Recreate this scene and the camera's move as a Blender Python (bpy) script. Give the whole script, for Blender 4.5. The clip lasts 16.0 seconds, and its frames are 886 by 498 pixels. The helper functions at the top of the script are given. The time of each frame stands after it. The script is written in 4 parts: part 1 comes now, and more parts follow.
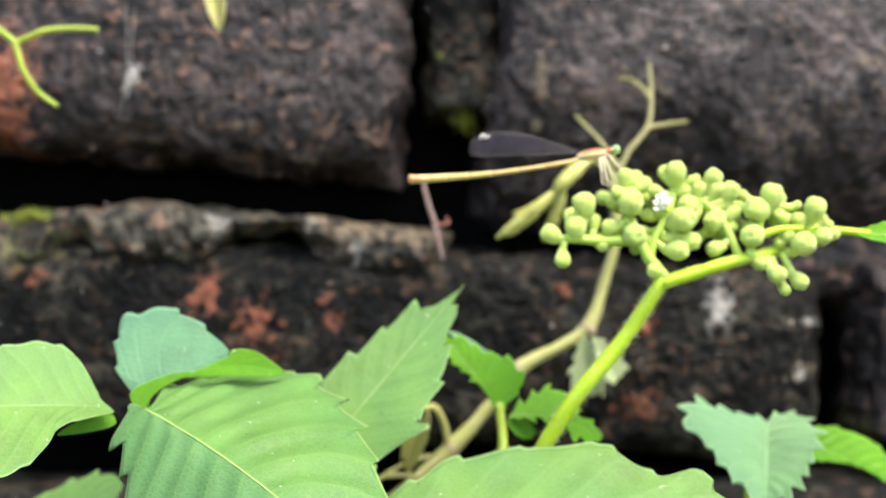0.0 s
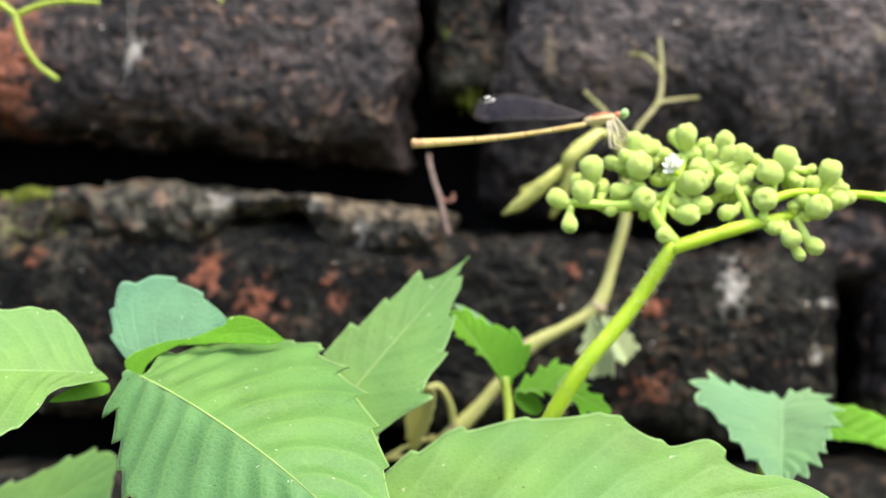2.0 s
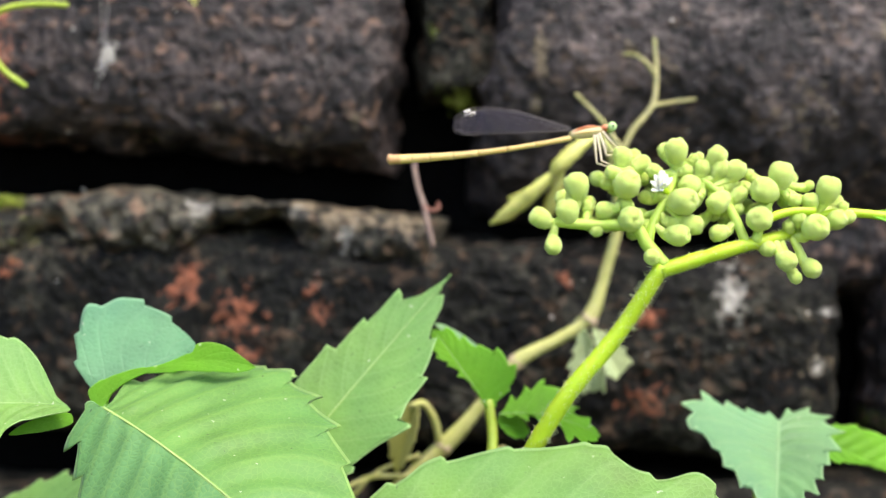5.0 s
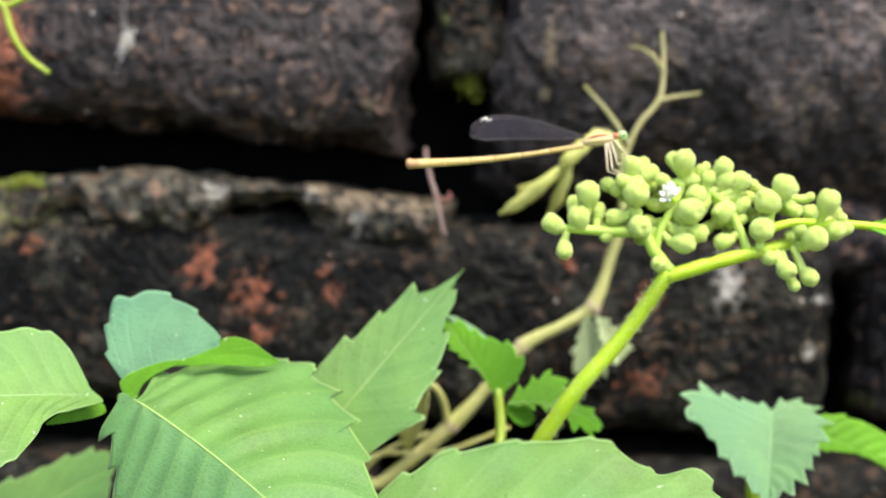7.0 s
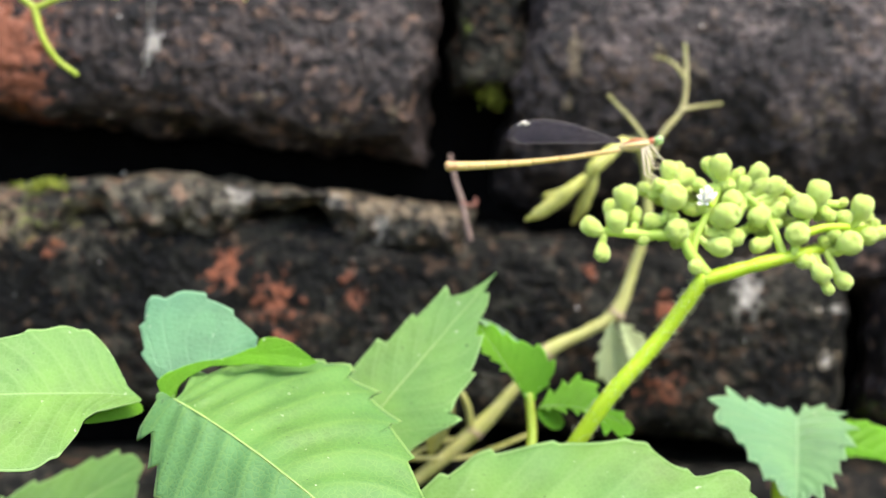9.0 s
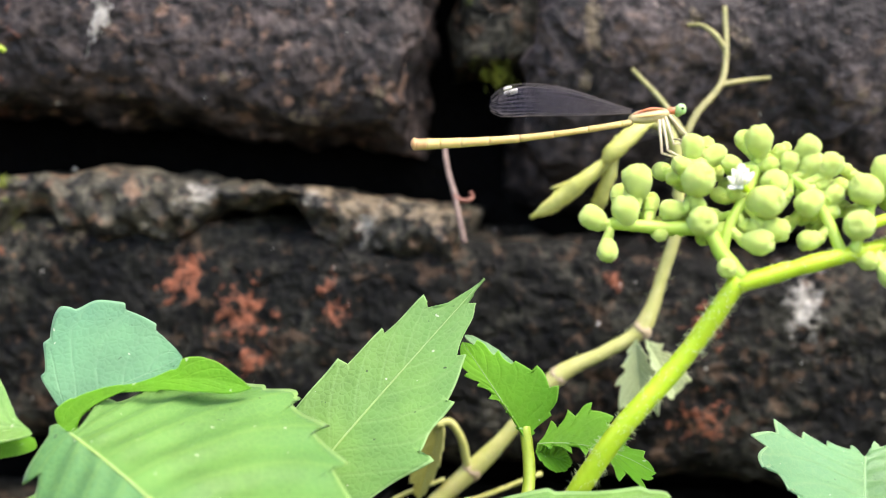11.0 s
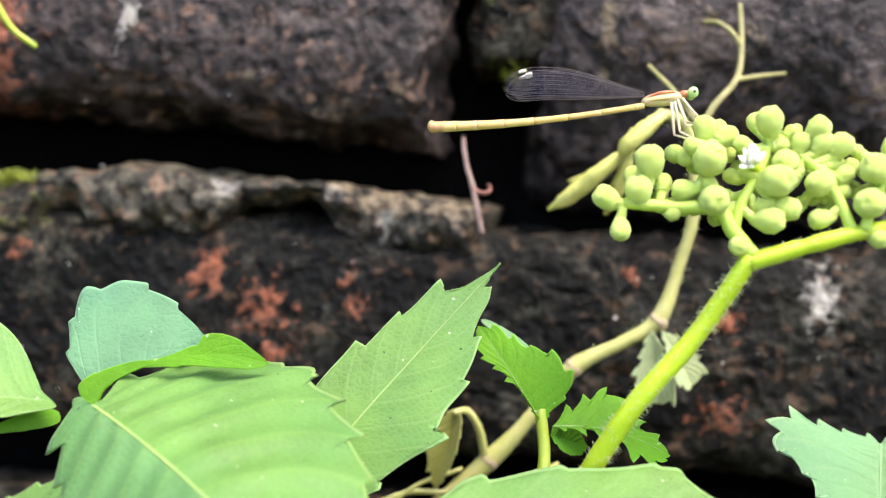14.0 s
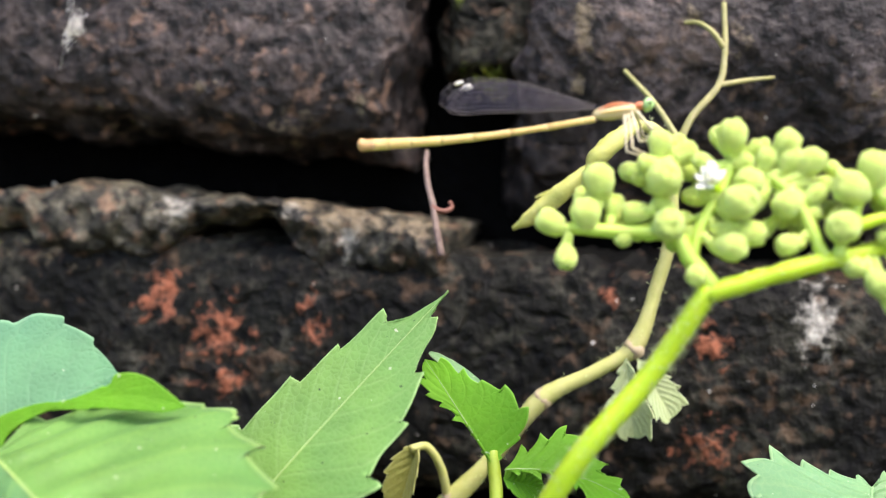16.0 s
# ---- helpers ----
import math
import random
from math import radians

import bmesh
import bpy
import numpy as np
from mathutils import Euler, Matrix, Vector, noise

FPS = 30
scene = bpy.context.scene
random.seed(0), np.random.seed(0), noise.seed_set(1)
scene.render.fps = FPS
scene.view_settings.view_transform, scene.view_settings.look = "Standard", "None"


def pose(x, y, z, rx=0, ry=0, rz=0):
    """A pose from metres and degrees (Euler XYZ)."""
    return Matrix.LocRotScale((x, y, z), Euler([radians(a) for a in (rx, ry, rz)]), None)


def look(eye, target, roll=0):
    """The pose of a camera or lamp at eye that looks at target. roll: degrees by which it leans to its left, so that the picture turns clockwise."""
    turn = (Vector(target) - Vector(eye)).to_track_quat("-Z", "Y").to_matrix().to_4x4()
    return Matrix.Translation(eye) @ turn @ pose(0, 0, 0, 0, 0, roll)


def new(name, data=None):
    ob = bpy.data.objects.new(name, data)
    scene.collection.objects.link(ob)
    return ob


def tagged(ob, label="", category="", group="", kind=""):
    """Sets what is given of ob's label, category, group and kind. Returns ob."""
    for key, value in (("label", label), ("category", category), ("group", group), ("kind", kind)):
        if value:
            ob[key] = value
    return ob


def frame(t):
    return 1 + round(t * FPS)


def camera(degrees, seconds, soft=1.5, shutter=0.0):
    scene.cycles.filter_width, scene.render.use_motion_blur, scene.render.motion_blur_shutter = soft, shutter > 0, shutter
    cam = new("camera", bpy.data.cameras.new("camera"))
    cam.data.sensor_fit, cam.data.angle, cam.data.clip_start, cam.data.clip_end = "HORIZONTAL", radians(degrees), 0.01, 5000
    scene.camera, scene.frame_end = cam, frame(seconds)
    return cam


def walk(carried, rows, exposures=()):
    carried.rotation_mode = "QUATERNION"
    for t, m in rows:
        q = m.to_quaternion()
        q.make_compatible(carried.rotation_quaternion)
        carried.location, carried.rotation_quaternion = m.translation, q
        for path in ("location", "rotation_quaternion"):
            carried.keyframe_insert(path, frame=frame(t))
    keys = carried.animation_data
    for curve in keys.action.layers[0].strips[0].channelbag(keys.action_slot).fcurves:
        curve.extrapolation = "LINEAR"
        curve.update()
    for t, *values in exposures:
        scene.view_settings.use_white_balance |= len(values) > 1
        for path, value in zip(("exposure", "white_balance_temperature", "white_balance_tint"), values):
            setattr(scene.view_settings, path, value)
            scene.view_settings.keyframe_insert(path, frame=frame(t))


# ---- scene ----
cam = camera(44.0, 16.0, soft=1.0)
cam.data.dof.use_dof = True
cam.data.dof.focus_distance = 0.181
cam.data.dof.aperture_fstop = 11.5
PATH = [
    (0.0, pose(-0.0000, -0.2802, 0.4001, 90.95, 0.04, -1.63)),
    (0.5, pose(-0.0035, -0.2899, 0.4063, 89.86, 0.17, -1.97)),
    (1.0, pose(-0.0073, -0.2883, 0.3923, 91.73, -0.13, -2.44)),
    (1.5, pose(0.0058, -0.2841, 0.3943, 91.26, 0.08, -0.35)),
    (2.0, pose(0.0025, -0.2742, 0.3891, 92.16, 0.00, -0.81)),
    (2.5, pose(0.0052, -0.2675, 0.3950, 91.32, 0.12, -0.38)),
    (3.0, pose(0.0067, -0.2550, 0.3942, 91.48, 0.26, -0.44)),
    (3.5, pose(0.0104, -0.2502, 0.4001, 90.48, 0.47, -0.04)),
    (4.0, pose(0.0097, -0.2564, 0.3988, 90.70, 0.56, 0.11)),
    (6.5, pose(0.0077, -0.2697, 0.4035, 88.38, -0.61, -0.71)),
    (7.0, pose(0.0036, -0.2734, 0.4127, 86.91, -0.72, -0.76)),
    (7.5, pose(-0.0024, -0.2735, 0.4061, 87.75, -1.03, -1.08)),
    (8.0, pose(0.0007, -0.2713, 0.4006, 88.76, -1.31, -0.63)),
    (8.5, pose(-0.0003, -0.2722, 0.4059, 88.29, -1.34, -0.87)),
    (9.0, pose(-0.0088, -0.2744, 0.4088, 88.05, -1.24, -2.13)),
    (11.5, pose(0.0144, -0.2280, 0.4023, 89.46, -0.97, 2.58)),
    (12.0, pose(0.0174, -0.2292, 0.4009, 89.73, -1.04, 3.06)),
    (12.5, pose(0.0191, -0.2273, 0.4000, 90.03, -0.93, 3.21)),
    (13.0, pose(0.0245, -0.2294, 0.4057, 89.25, -0.68, 4.34)),
    (13.5, pose(0.0182, -0.2339, 0.4035, 89.76, -0.76, 3.74)),
    (14.0, pose(0.0111, -0.2359, 0.3958, 90.80, -1.15, 2.97)),
    (14.5, pose(0.0130, -0.2353, 0.3977, 90.55, -1.15, 3.12)),
    (15.0, pose(0.0098, -0.2330, 0.3933, 91.29, -1.30, 2.64)),
    (15.5, pose(0.0185, -0.2334, 0.3962, 91.12, -1.03, 3.71)),
    (16.0, pose(0.0266, -0.2193, 0.4008, 90.68, -0.73, 5.34)),
]
EXPOSURES = [(0.0, 1.12, 6500, 10), (0.5, 1.3, 6500, 10), (1.0, 1.15, 6500, 10), (1.5, 1.03, 6500, 10), (2.0, 1.02, 6500, 10), (4.0, 1.05, 6500, 10), (6.5, 1.0, 6500, 10), (7.0, 1.0, 6500, 10),
             (7.5, 1.1, 6500, 10), (8.0, 1.12, 6500, 10), (8.5, 1.02, 6500, 10), (9.0, 1.08, 6500, 10), (11.5, 1.28, 6500, 14), (12.0, 1.42, 6500, 15), (12.5, 1.27, 6500, 15), (13.0, 1.32, 6500, 14),
             (13.5, 1.4, 6500, 14), (14.0, 1.28, 6500, 14), (14.5, 1.1, 6500, 13), (15.0, 1.1, 6500, 13), (15.5, 1.1, 6500, 12), (16.0, 1.14, 6500, 14)]
walk(cam, PATH, EXPOSURES)

# ---- light ----
SUN_ELEVATION, SUN_ROTATION = radians(62), radians(140)
world = bpy.data.worlds.new("world")
scene.world = world
world.use_nodes = True
wn = world.node_tree.nodes
sky = wn.new("ShaderNodeTexSky")
sky.sky_type, sky.sun_disc = "NISHITA", False
sky.sun_elevation, sky.sun_rotation = SUN_ELEVATION, SUN_ROTATION
sky.air_density, sky.dust_density, sky.ozone_density = 1.0, 3.0, 1.0
world.node_tree.links.new(sky.outputs[0], wn["Background"].inputs[0])
wn["Background"].inputs[1].default_value = 0.2
sun_data = bpy.data.lights.new("sun", "SUN")
sun_data.energy, sun_data.angle, sun_data.color = 1.9, radians(32), (1.0, 0.92, 0.78)
sun = new("sun", sun_data)
sun.matrix_world = look((0.5, -0.55, 1.85), (0, 0, 0.4))


# ---- materials ----
def graph(name):
    m = bpy.data.materials.new(name)
    m.use_nodes = True
    t = m.node_tree
    return m, t, t.nodes["Principled BSDF"], t.nodes["Material Output"]


def node(t, kind, **values):
    n = t.nodes.new(kind)
    for k, v in values.items():
        if k in n.inputs:
            n.inputs[k].default_value = v
    return n


def noise_tex(t, scale, detail=5.0, rough=0.6, coord=None):
    n = node(t, "ShaderNodeTexNoise", Scale=scale, Detail=detail, Roughness=rough)
    if coord is None:
        coord = t.nodes.new("ShaderNodeTexCoord").outputs["Object"]
    t.links.new(coord, n.inputs["Vector"])
    return n.outputs["Fac"]


def ramp(t, fac, stops):
    r = t.nodes.new("ShaderNodeValToRGB")
    while len(r.color_ramp.elements) < len(stops):
        r.color_ramp.elements.new(0.5)
    for e, (p, c) in zip(r.color_ramp.elements, stops):
        e.position, e.color = p, (*c, 1)
    t.links.new(fac, r.inputs["Fac"])
    return r.outputs["Color"]


def mix(t, fac, a, b, kind="MIX"):
    n = t.nodes.new("ShaderNodeMix")
    n.data_type, n.blend_type = "RGBA", kind
    for sock, v in ((0, fac), (6, a), (7, b)):
        if isinstance(v, (int, float)):
            n.inputs[sock].default_value = v
        elif isinstance(v, tuple):
            n.inputs[sock].default_value = (*v, 1)
        else:
            t.links.new(v, n.inputs[sock])
    return n.outputs[2]


def calc(t, op, a, b=0.0, clamp=False):
    n = t.nodes.new("ShaderNodeMath")
    n.operation, n.use_clamp = op, clamp
    for i, v in enumerate((a, b)):
        if isinstance(v, (int, float)):
            n.inputs[i].default_value = v
        else:
            t.links.new(v, n.inputs[i])
    return n.outputs[0]


def bump(t, bsdf, height, distance, strength=1.0):
    b = node(t, "ShaderNodeBump", Distance=distance, Strength=strength)
    t.links.new(height, b.inputs["Height"])
    t.links.new(b.outputs[0], bsdf.inputs["Normal"])


def grow(t, mask, breakup, low, high):
    """A mask of stains and painted light, eaten at its edge by a noise."""
    s = calc(t, "ADD", mask, calc(t, "MULTIPLY", calc(t, "SUBTRACT", breakup, 0.5), 2.6))
    m = node(t, "ShaderNodeMapRange")
    m.inputs[1].default_value, m.inputs[2].default_value = low, high
    t.links.new(s, m.inputs[0])
    return calc(t, "MULTIPLY", m.outputs[0], calc(t, "MULTIPLY", mask, 8.0, True), True)


def masonry_material(name, dark, mid, light, rusty=0.75, gloss=0.3, fleck=(0.36, 0.21, 0.13)):
    """Old fired clay or mortar: broad blotches, shade painted near-black into the pits, worn spots of bare clay, stains
    from the mesh.
    """
    m, t, b, _ = graph(name)
    coord = t.nodes.new("ShaderNodeNewGeometry").outputs["Position"]
    coarse = noise_tex(t, 48, 5, 0.62, coord)
    medium = noise_tex(t, 210, 4, 0.6, coord)
    fine = noise_tex(t, 520, 4, 0.65, coord)
    grit = noise_tex(t, 1500, 2, 0.5, coord)
    body = calc(t, "ADD", calc(t, "MULTIPLY", coarse, 0.5), calc(t, "ADD", calc(t, "MULTIPLY", medium, 0.35), calc(t, "MULTIPLY", fine, 0.15)))
    col = ramp(t, body, [(0.37, dark), (0.5, mid), (0.66, light)])
    pits = noise_tex(t, 300, 3, 0.55, coord)
    col = mix(t, ramp(t, pits, [(0.35, (0.9, 0.9, 0.9)), (0.49, (0, 0, 0))]), col, (0.002, 0.002, 0.0025))
    rust = noise_tex(t, 290, 3, 0.55, coord)
    clump = noise_tex(t, 42, 3, 0.6, coord)
    flecks = calc(t, "ADD", rust, calc(t, "MULTIPLY", calc(t, "SUBTRACT", clump, 0.5), 0.5))
    worn = mix(t, medium, tuple(0.35 * c for c in fleck), fleck)
    col = mix(t, calc(t, "MULTIPLY", ramp(t, flecks, [(0.56, (0, 0, 0)), (0.7, (1, 1, 1))]), rusty), col, worn)
    a = t.nodes.new("ShaderNodeAttribute")
    a.attribute_name = "stain_light"
    rgb = t.nodes.new("ShaderNodeSeparateColor")
    t.links.new(a.outputs["Color"], rgb.inputs[0])
    wear = noise_tex(t, 300, 6, 0.7, coord)
    red = mix(t, fine, (0.075, 0.025, 0.014), (0.43, 0.155, 0.085))
    tan = mix(t, medium, (0.07, 0.055, 0.036), (0.27, 0.21, 0.135))
    pale = mix(t, fine, (0.27, 0.255, 0.22), (0.62, 0.59, 0.54))
    moss = mix(t, fine, (0.03, 0.05, 0.006), (0.16, 0.2, 0.02))
    green = t.nodes.new("ShaderNodeAttribute")
    green.attribute_name = "growth_light"
    for mask, colour, low, high in ((rgb.outputs[2], tan, 0.62, 0.95), (rgb.outputs[0], red, 0.54, 0.86), (rgb.outputs[1], pale, 0.35, 0.95), (green.outputs["Fac"], moss, 0.6, 0.9)):
        col = mix(t, grow(t, mask, wear, low, high), col, colour)
    speck = t.nodes.new("ShaderNodeTexVoronoi")
    speck.inputs["Scale"].default_value = 260
    t.links.new(coord, speck.inputs["Vector"])
    if rusty > 0:
        col = mix(t, calc(t, "MULTIPLY", calc(t, "LESS_THAN", speck.outputs["Distance"], 0.12), calc(t, "GREATER_THAN", wear, 0.6)), col, (0.5, 0.48, 0.45))
    t.links.new(col, b.inputs["Base Color"])
    t.links.new(ramp(t, fine, [(0.3, (0.75, 0.75, 0.75)), (0.7, (0.42, 0.42, 0.42))]), b.inputs["Roughness"])
    b.inputs["Specular IOR Level"].default_value = gloss
    bump(t, b, calc(t, "ADD", calc(t, "ADD", calc(t, "MULTIPLY", pits, 1.2), fine), calc(t, "MULTIPLY", grit, 0.3)), 0.0007, 1.0)
    return m


BRICK = masonry_material("weathered_brick", (0.003, 0.003, 0.0036), (0.029, 0.0232, 0.0225), (0.15, 0.114, 0.104), 0.8, fleck=(0.3, 0.18, 0.125))
BRICK_PALE = masonry_material("purple_grey_brick", (0.004, 0.0037, 0.004), (0.034, 0.0275, 0.0275), (0.17, 0.134, 0.127), 0.5, fleck=(0.26, 0.17, 0.12))
# darker olive-grey brick, for the lower courses and the lump in the joint
OLIVE_BRICK = masonry_material("olive_brick", (0.002, 0.002, 0.002), (0.0085, 0.0085, 0.0068), (0.075, 0.071, 0.054), 0.55, 0.12, fleck=(0.17, 0.105, 0.065))
MORTAR = masonry_material("old_mortar", (0.003, 0.0028, 0.0022), (0.026, 0.024, 0.017), (0.2, 0.18, 0.125), 0.5)
CORE = masonry_material("dark_mortar", (0.001, 0.001, 0.001), (0.002, 0.002, 0.002), (0.004, 0.004, 0.0035), 0.0, 0.02)


def leaf_material(name, colour, vein, back, veins=9.0, through_light=0.35, gloss=0.4, sheen=0.12, half=None):
    """Lamina with lighter veins; u runs along the leaf, v across it."""
    m, t, b, out = graph(name)
    uv = t.nodes.new("ShaderNodeUVMap")
    sep = t.nodes.new("ShaderNodeSeparateXYZ")
    t.links.new(uv.outputs[0], sep.inputs[0])
    v = calc(t, "ABSOLUTE", calc(t, "SUBTRACT", calc(t, "MULTIPLY", sep.outputs[1], 2.0), 1.0))
    phase = calc(t, "SUBTRACT", calc(t, "MULTIPLY", sep.outputs[0], veins), calc(t, "MULTIPLY", v, 2.2))
    away = calc(t, "ABSOLUTE", calc(t, "SUBTRACT", calc(t, "FRACT", phase), 0.5))
    lateral = ramp(t, away, [(0.0, (1, 1, 1)), (0.1, (0, 0, 0))])
    coord = t.nodes.new("ShaderNodeTexCoord").outputs["Object"]
    blotch = noise_tex(t, 90, 4, 0.6, coord)
    cell = t.nodes.new("ShaderNodeTexVoronoi")
    cell.feature = "DISTANCE_TO_EDGE"
    cell.inputs["Scale"].default_value = 900
    t.links.new(coord, cell.inputs["Vector"])
    darker = tuple(c * 0.78 for c in colour)
    lighter = tuple(min(1.0, c * 1.2) for c in colour)
    col = ramp(t, blotch, [(0.3, darker), (0.5, colour), (0.72, lighter)])
    # one half coloured bluer, in place of the sky it reflects
    if half:
        other = ramp(t, blotch, [(0.3, tuple(c * 0.8 for c in half)), (0.7, tuple(c * 1.15 for c in half))])
        col = mix(t, calc(t, "LESS_THAN", sep.outputs[1], 0.5), col, other)
    tone = noise_tex(t, 34, 2, 0.5, coord)
    col = mix(t, ramp(t, tone, [(0.42, (0, 0, 0)), (0.62, (0.55, 0.55, 0.55))]), col, (colour[0] * 0.82, colour[1] * 0.96, min(1.0, colour[2] * 1.28)))
    col = mix(t, calc(t, "MULTIPLY", lateral, 0.24), col, vein)
    col = mix(t, calc(t, "LESS_THAN", v, 0.013), col, vein)
    col = mix(t, calc(t, "MULTIPLY", calc(t, "GREATER_THAN", v, 0.972), 0.6), col, tuple(min(1.0, c * 1.25 + 0.05) for c in vein))
    col = mix(t, calc(t, "MULTIPLY", calc(t, "LESS_THAN", cell.outputs["Distance"], 0.05), 0.22), col, vein)
    spot = noise_tex(t, 700, 2, 0.5, coord)
    col = mix(t, calc(t, "MULTIPLY", calc(t, "GREATER_THAN", spot, 0.742), 0.7), col, (0.6, 0.62, 0.5))
    fleck = noise_tex(t, 950, 2, 0.5, coord)
    col = mix(t, calc(t, "MULTIPLY", calc(t, "LESS_THAN", fleck, 0.248), 0.8), col, (0.03, 0.04, 0.02))
    t.links.new(col, b.inputs["Base Color"])
    b.inputs["Roughness"].default_value = 0.42
    b.inputs["Specular IOR Level"].default_value = gloss
    t.links.new(ramp(t, blotch, [(0.3, (0.46, 0.46, 0.46)), (0.7, (0.62, 0.62, 0.62))]), b.inputs["Roughness"])
    b.inputs["Sheen Weight"].default_value = sheen
    b.inputs["Sheen Roughness"].default_value = 0.35
    b.inputs["Sheen Tint"].default_value = (0.62, 0.86, 0.95, 1)
    height = calc(t, "ADD", calc(t, "MULTIPLY", cell.outputs["Distance"], 0.6), calc(t, "MULTIPLY", lateral, -0.25))
    bump(t, b, height, 0.0004, 0.55)
    glow = node(t, "ShaderNodeBsdfTranslucent")
    t.links.new(mix(t, 1.0, col, back, "MULTIPLY"), glow.inputs["Color"])
    ms = t.nodes.new("ShaderNodeMixShader")
    ms.inputs[0].default_value = through_light
    t.links.new(b.outputs[0], ms.inputs[1])
    t.links.new(glow.outputs[0], ms.inputs[2])
    t.links.new(ms.outputs[0], out.inputs["Surface"])
    return m


def flesh_material(name, low, high, rough=0.45, scale=400.0, sss=0.25, radius=0.002, relief=0.0002, sheen=0.0):
    """Soft plant or insect tissue, mottled, with light passing a little way in."""
    m, t, b, _ = graph(name)
    f = noise_tex(t, scale, 5, 0.65)
    big = noise_tex(t, scale * 0.2, 3, 0.5)
    c = ramp(t, calc(t, "ADD", calc(t, "MULTIPLY", f, 0.6), calc(t, "MULTIPLY", big, 0.4)), [(0.32, low), (0.68, high)])
    t.links.new(c, b.inputs["Base Color"])
    b.inputs["Roughness"].default_value = rough
    b.inputs["Subsurface Weight"].default_value = sss
    b.inputs["Subsurface Radius"].default_value = (1.0, 1.2, 0.4)
    b.inputs["Subsurface Scale"].default_value = radius
    b.inputs["Sheen Weight"].default_value = sheen
    b.inputs["Sheen Roughness"].default_value = 0.4
    bump(t, b, f, relief, 0.5)
    return m


LEAF = leaf_material("leaf_green", (0.172, 0.335, 0.07), (0.27, 0.44, 0.15), (1.35, 1.3, 0.45), 9.0, 0.28)
LEAF_BROAD = leaf_material("leaf_sky_tinted_half", (0.145, 0.31, 0.066), (0.27, 0.43, 0.11), (1.35, 1.3, 0.45), 9.0, 0.28, half=(0.135, 0.3, 0.105))
# green with the blue of reflected sky put into the base colour
LEAF_SKY_TINT = leaf_material("leaf_sky_tint", (0.14, 0.315, 0.155), (0.18, 0.35, 0.19), (1.2, 1.25, 0.6), 5.0, 0.25)
LEAF_TEAL = leaf_material("leaf_teal", (0.2, 0.39, 0.15), (0.3, 0.48, 0.22), (1.2, 1.25, 0.6), 7.0, 0.25, 0.65)
LEAF_DEEP = leaf_material("leaf_deep_green", (0.165, 0.41, 0.02), (0.22, 0.47, 0.045), (1.3, 1.4, 0.3), 7.0, 0.4, 0.25, 0.0)
LEAF_PALE = leaf_material("leaf_pale", (0.66, 0.61, 0.22), (0.74, 0.7, 0.4), (1.1, 1.1, 0.6), 7.0)
LEAF_WHITE = leaf_material("leaf_downy", (0.5, 0.58, 0.29), (0.66, 0.72, 0.44), (1.1, 1.1, 0.8), 7.0)
LEAF_YELLOW = leaf_material("leaf_yellow_green", (0.4, 0.4, 0.1), (0.5, 0.5, 0.18), (1.0, 1.0, 0.4), 7.0)
RIB = flesh_material("midrib_pale_green", (0.28, 0.45, 0.12), (0.38, 0.54, 0.16))
STEM = flesh_material("stem_green", (0.36, 0.55, 0.012), (0.5, 0.67, 0.03), 0.42)
STEM_PALE = flesh_material("stem_pale", (0.4, 0.42, 0.12), (0.56, 0.54, 0.22), 0.55)
HAIR = flesh_material("plant_hair", (0.56, 0.68, 0.26), (0.7, 0.78, 0.4), 0.4)
BUD = flesh_material("bud_green", (0.36, 0.6, 0.06), (0.84, 0.92, 0.26), 0.42, 700.0, 0.15, 0.0015, 0.0016, 0.26)
PETAL = flesh_material("petal_white", (0.74, 0.76, 0.62), (0.88, 0.88, 0.78), 0.6, 900.0)
DISC = flesh_material("flower_disc", (0.45, 0.16, 0.05), (0.6, 0.3, 0.1), 0.5)
NODE = flesh_material("node_pinkish", (0.4, 0.34, 0.18), (0.5, 0.38, 0.26), 0.6)
YOUNG = flesh_material("young_leaf_yellow_green", (0.36, 0.38, 0.07), (0.76, 0.74, 0.24), 0.5, 260.0)
BRANCH = flesh_material("umbel_green", (0.36, 0.55, 0.05), (0.52, 0.68, 0.13), 0.45)
TENDRIL_TAN = flesh_material("tendril_tan", (0.24, 0.24, 0.09), (0.42, 0.38, 0.17), 0.55)
TENDRIL = flesh_material("tendril_green", (0.3, 0.42, 0.03), (0.46, 0.55, 0.07), 0.4)
ROOT = flesh_material("rootlet_brown", (0.11, 0.07, 0.06), (0.27, 0.195, 0.165), 0.75, 600.0, 0.05)
ROOT_RED = flesh_material("rootlet_red_brown", (0.12, 0.04, 0.03), (0.24, 0.1, 0.07), 0.6, 600.0, 0.05)
WEB = flesh_material("cobweb_white", (0.45, 0.44, 0.38), (0.68, 0.66, 0.58), 0.8, 800.0)
MOSS = flesh_material("moss_green", (0.14, 0.2, 0.015), (0.34, 0.4, 0.04), 0.7, 800.0)
STONE = flesh_material("crumb_grey", (0.08, 0.075, 0.07), (0.24, 0.23, 0.2), 0.8, 900.0, 0.0)
ABDOMEN = flesh_material("abdomen_straw", (0.62, 0.42, 0.14), (0.78, 0.59, 0.25), 0.35, 500.0)
TAIL = flesh_material("tail_orange", (0.5, 0.27, 0.1), (0.64, 0.4, 0.2), 0.4, 500.0)
RING = flesh_material("abdomen_ring_brown", (0.3, 0.18, 0.08), (0.42, 0.26, 0.13), 0.4, 500.0)
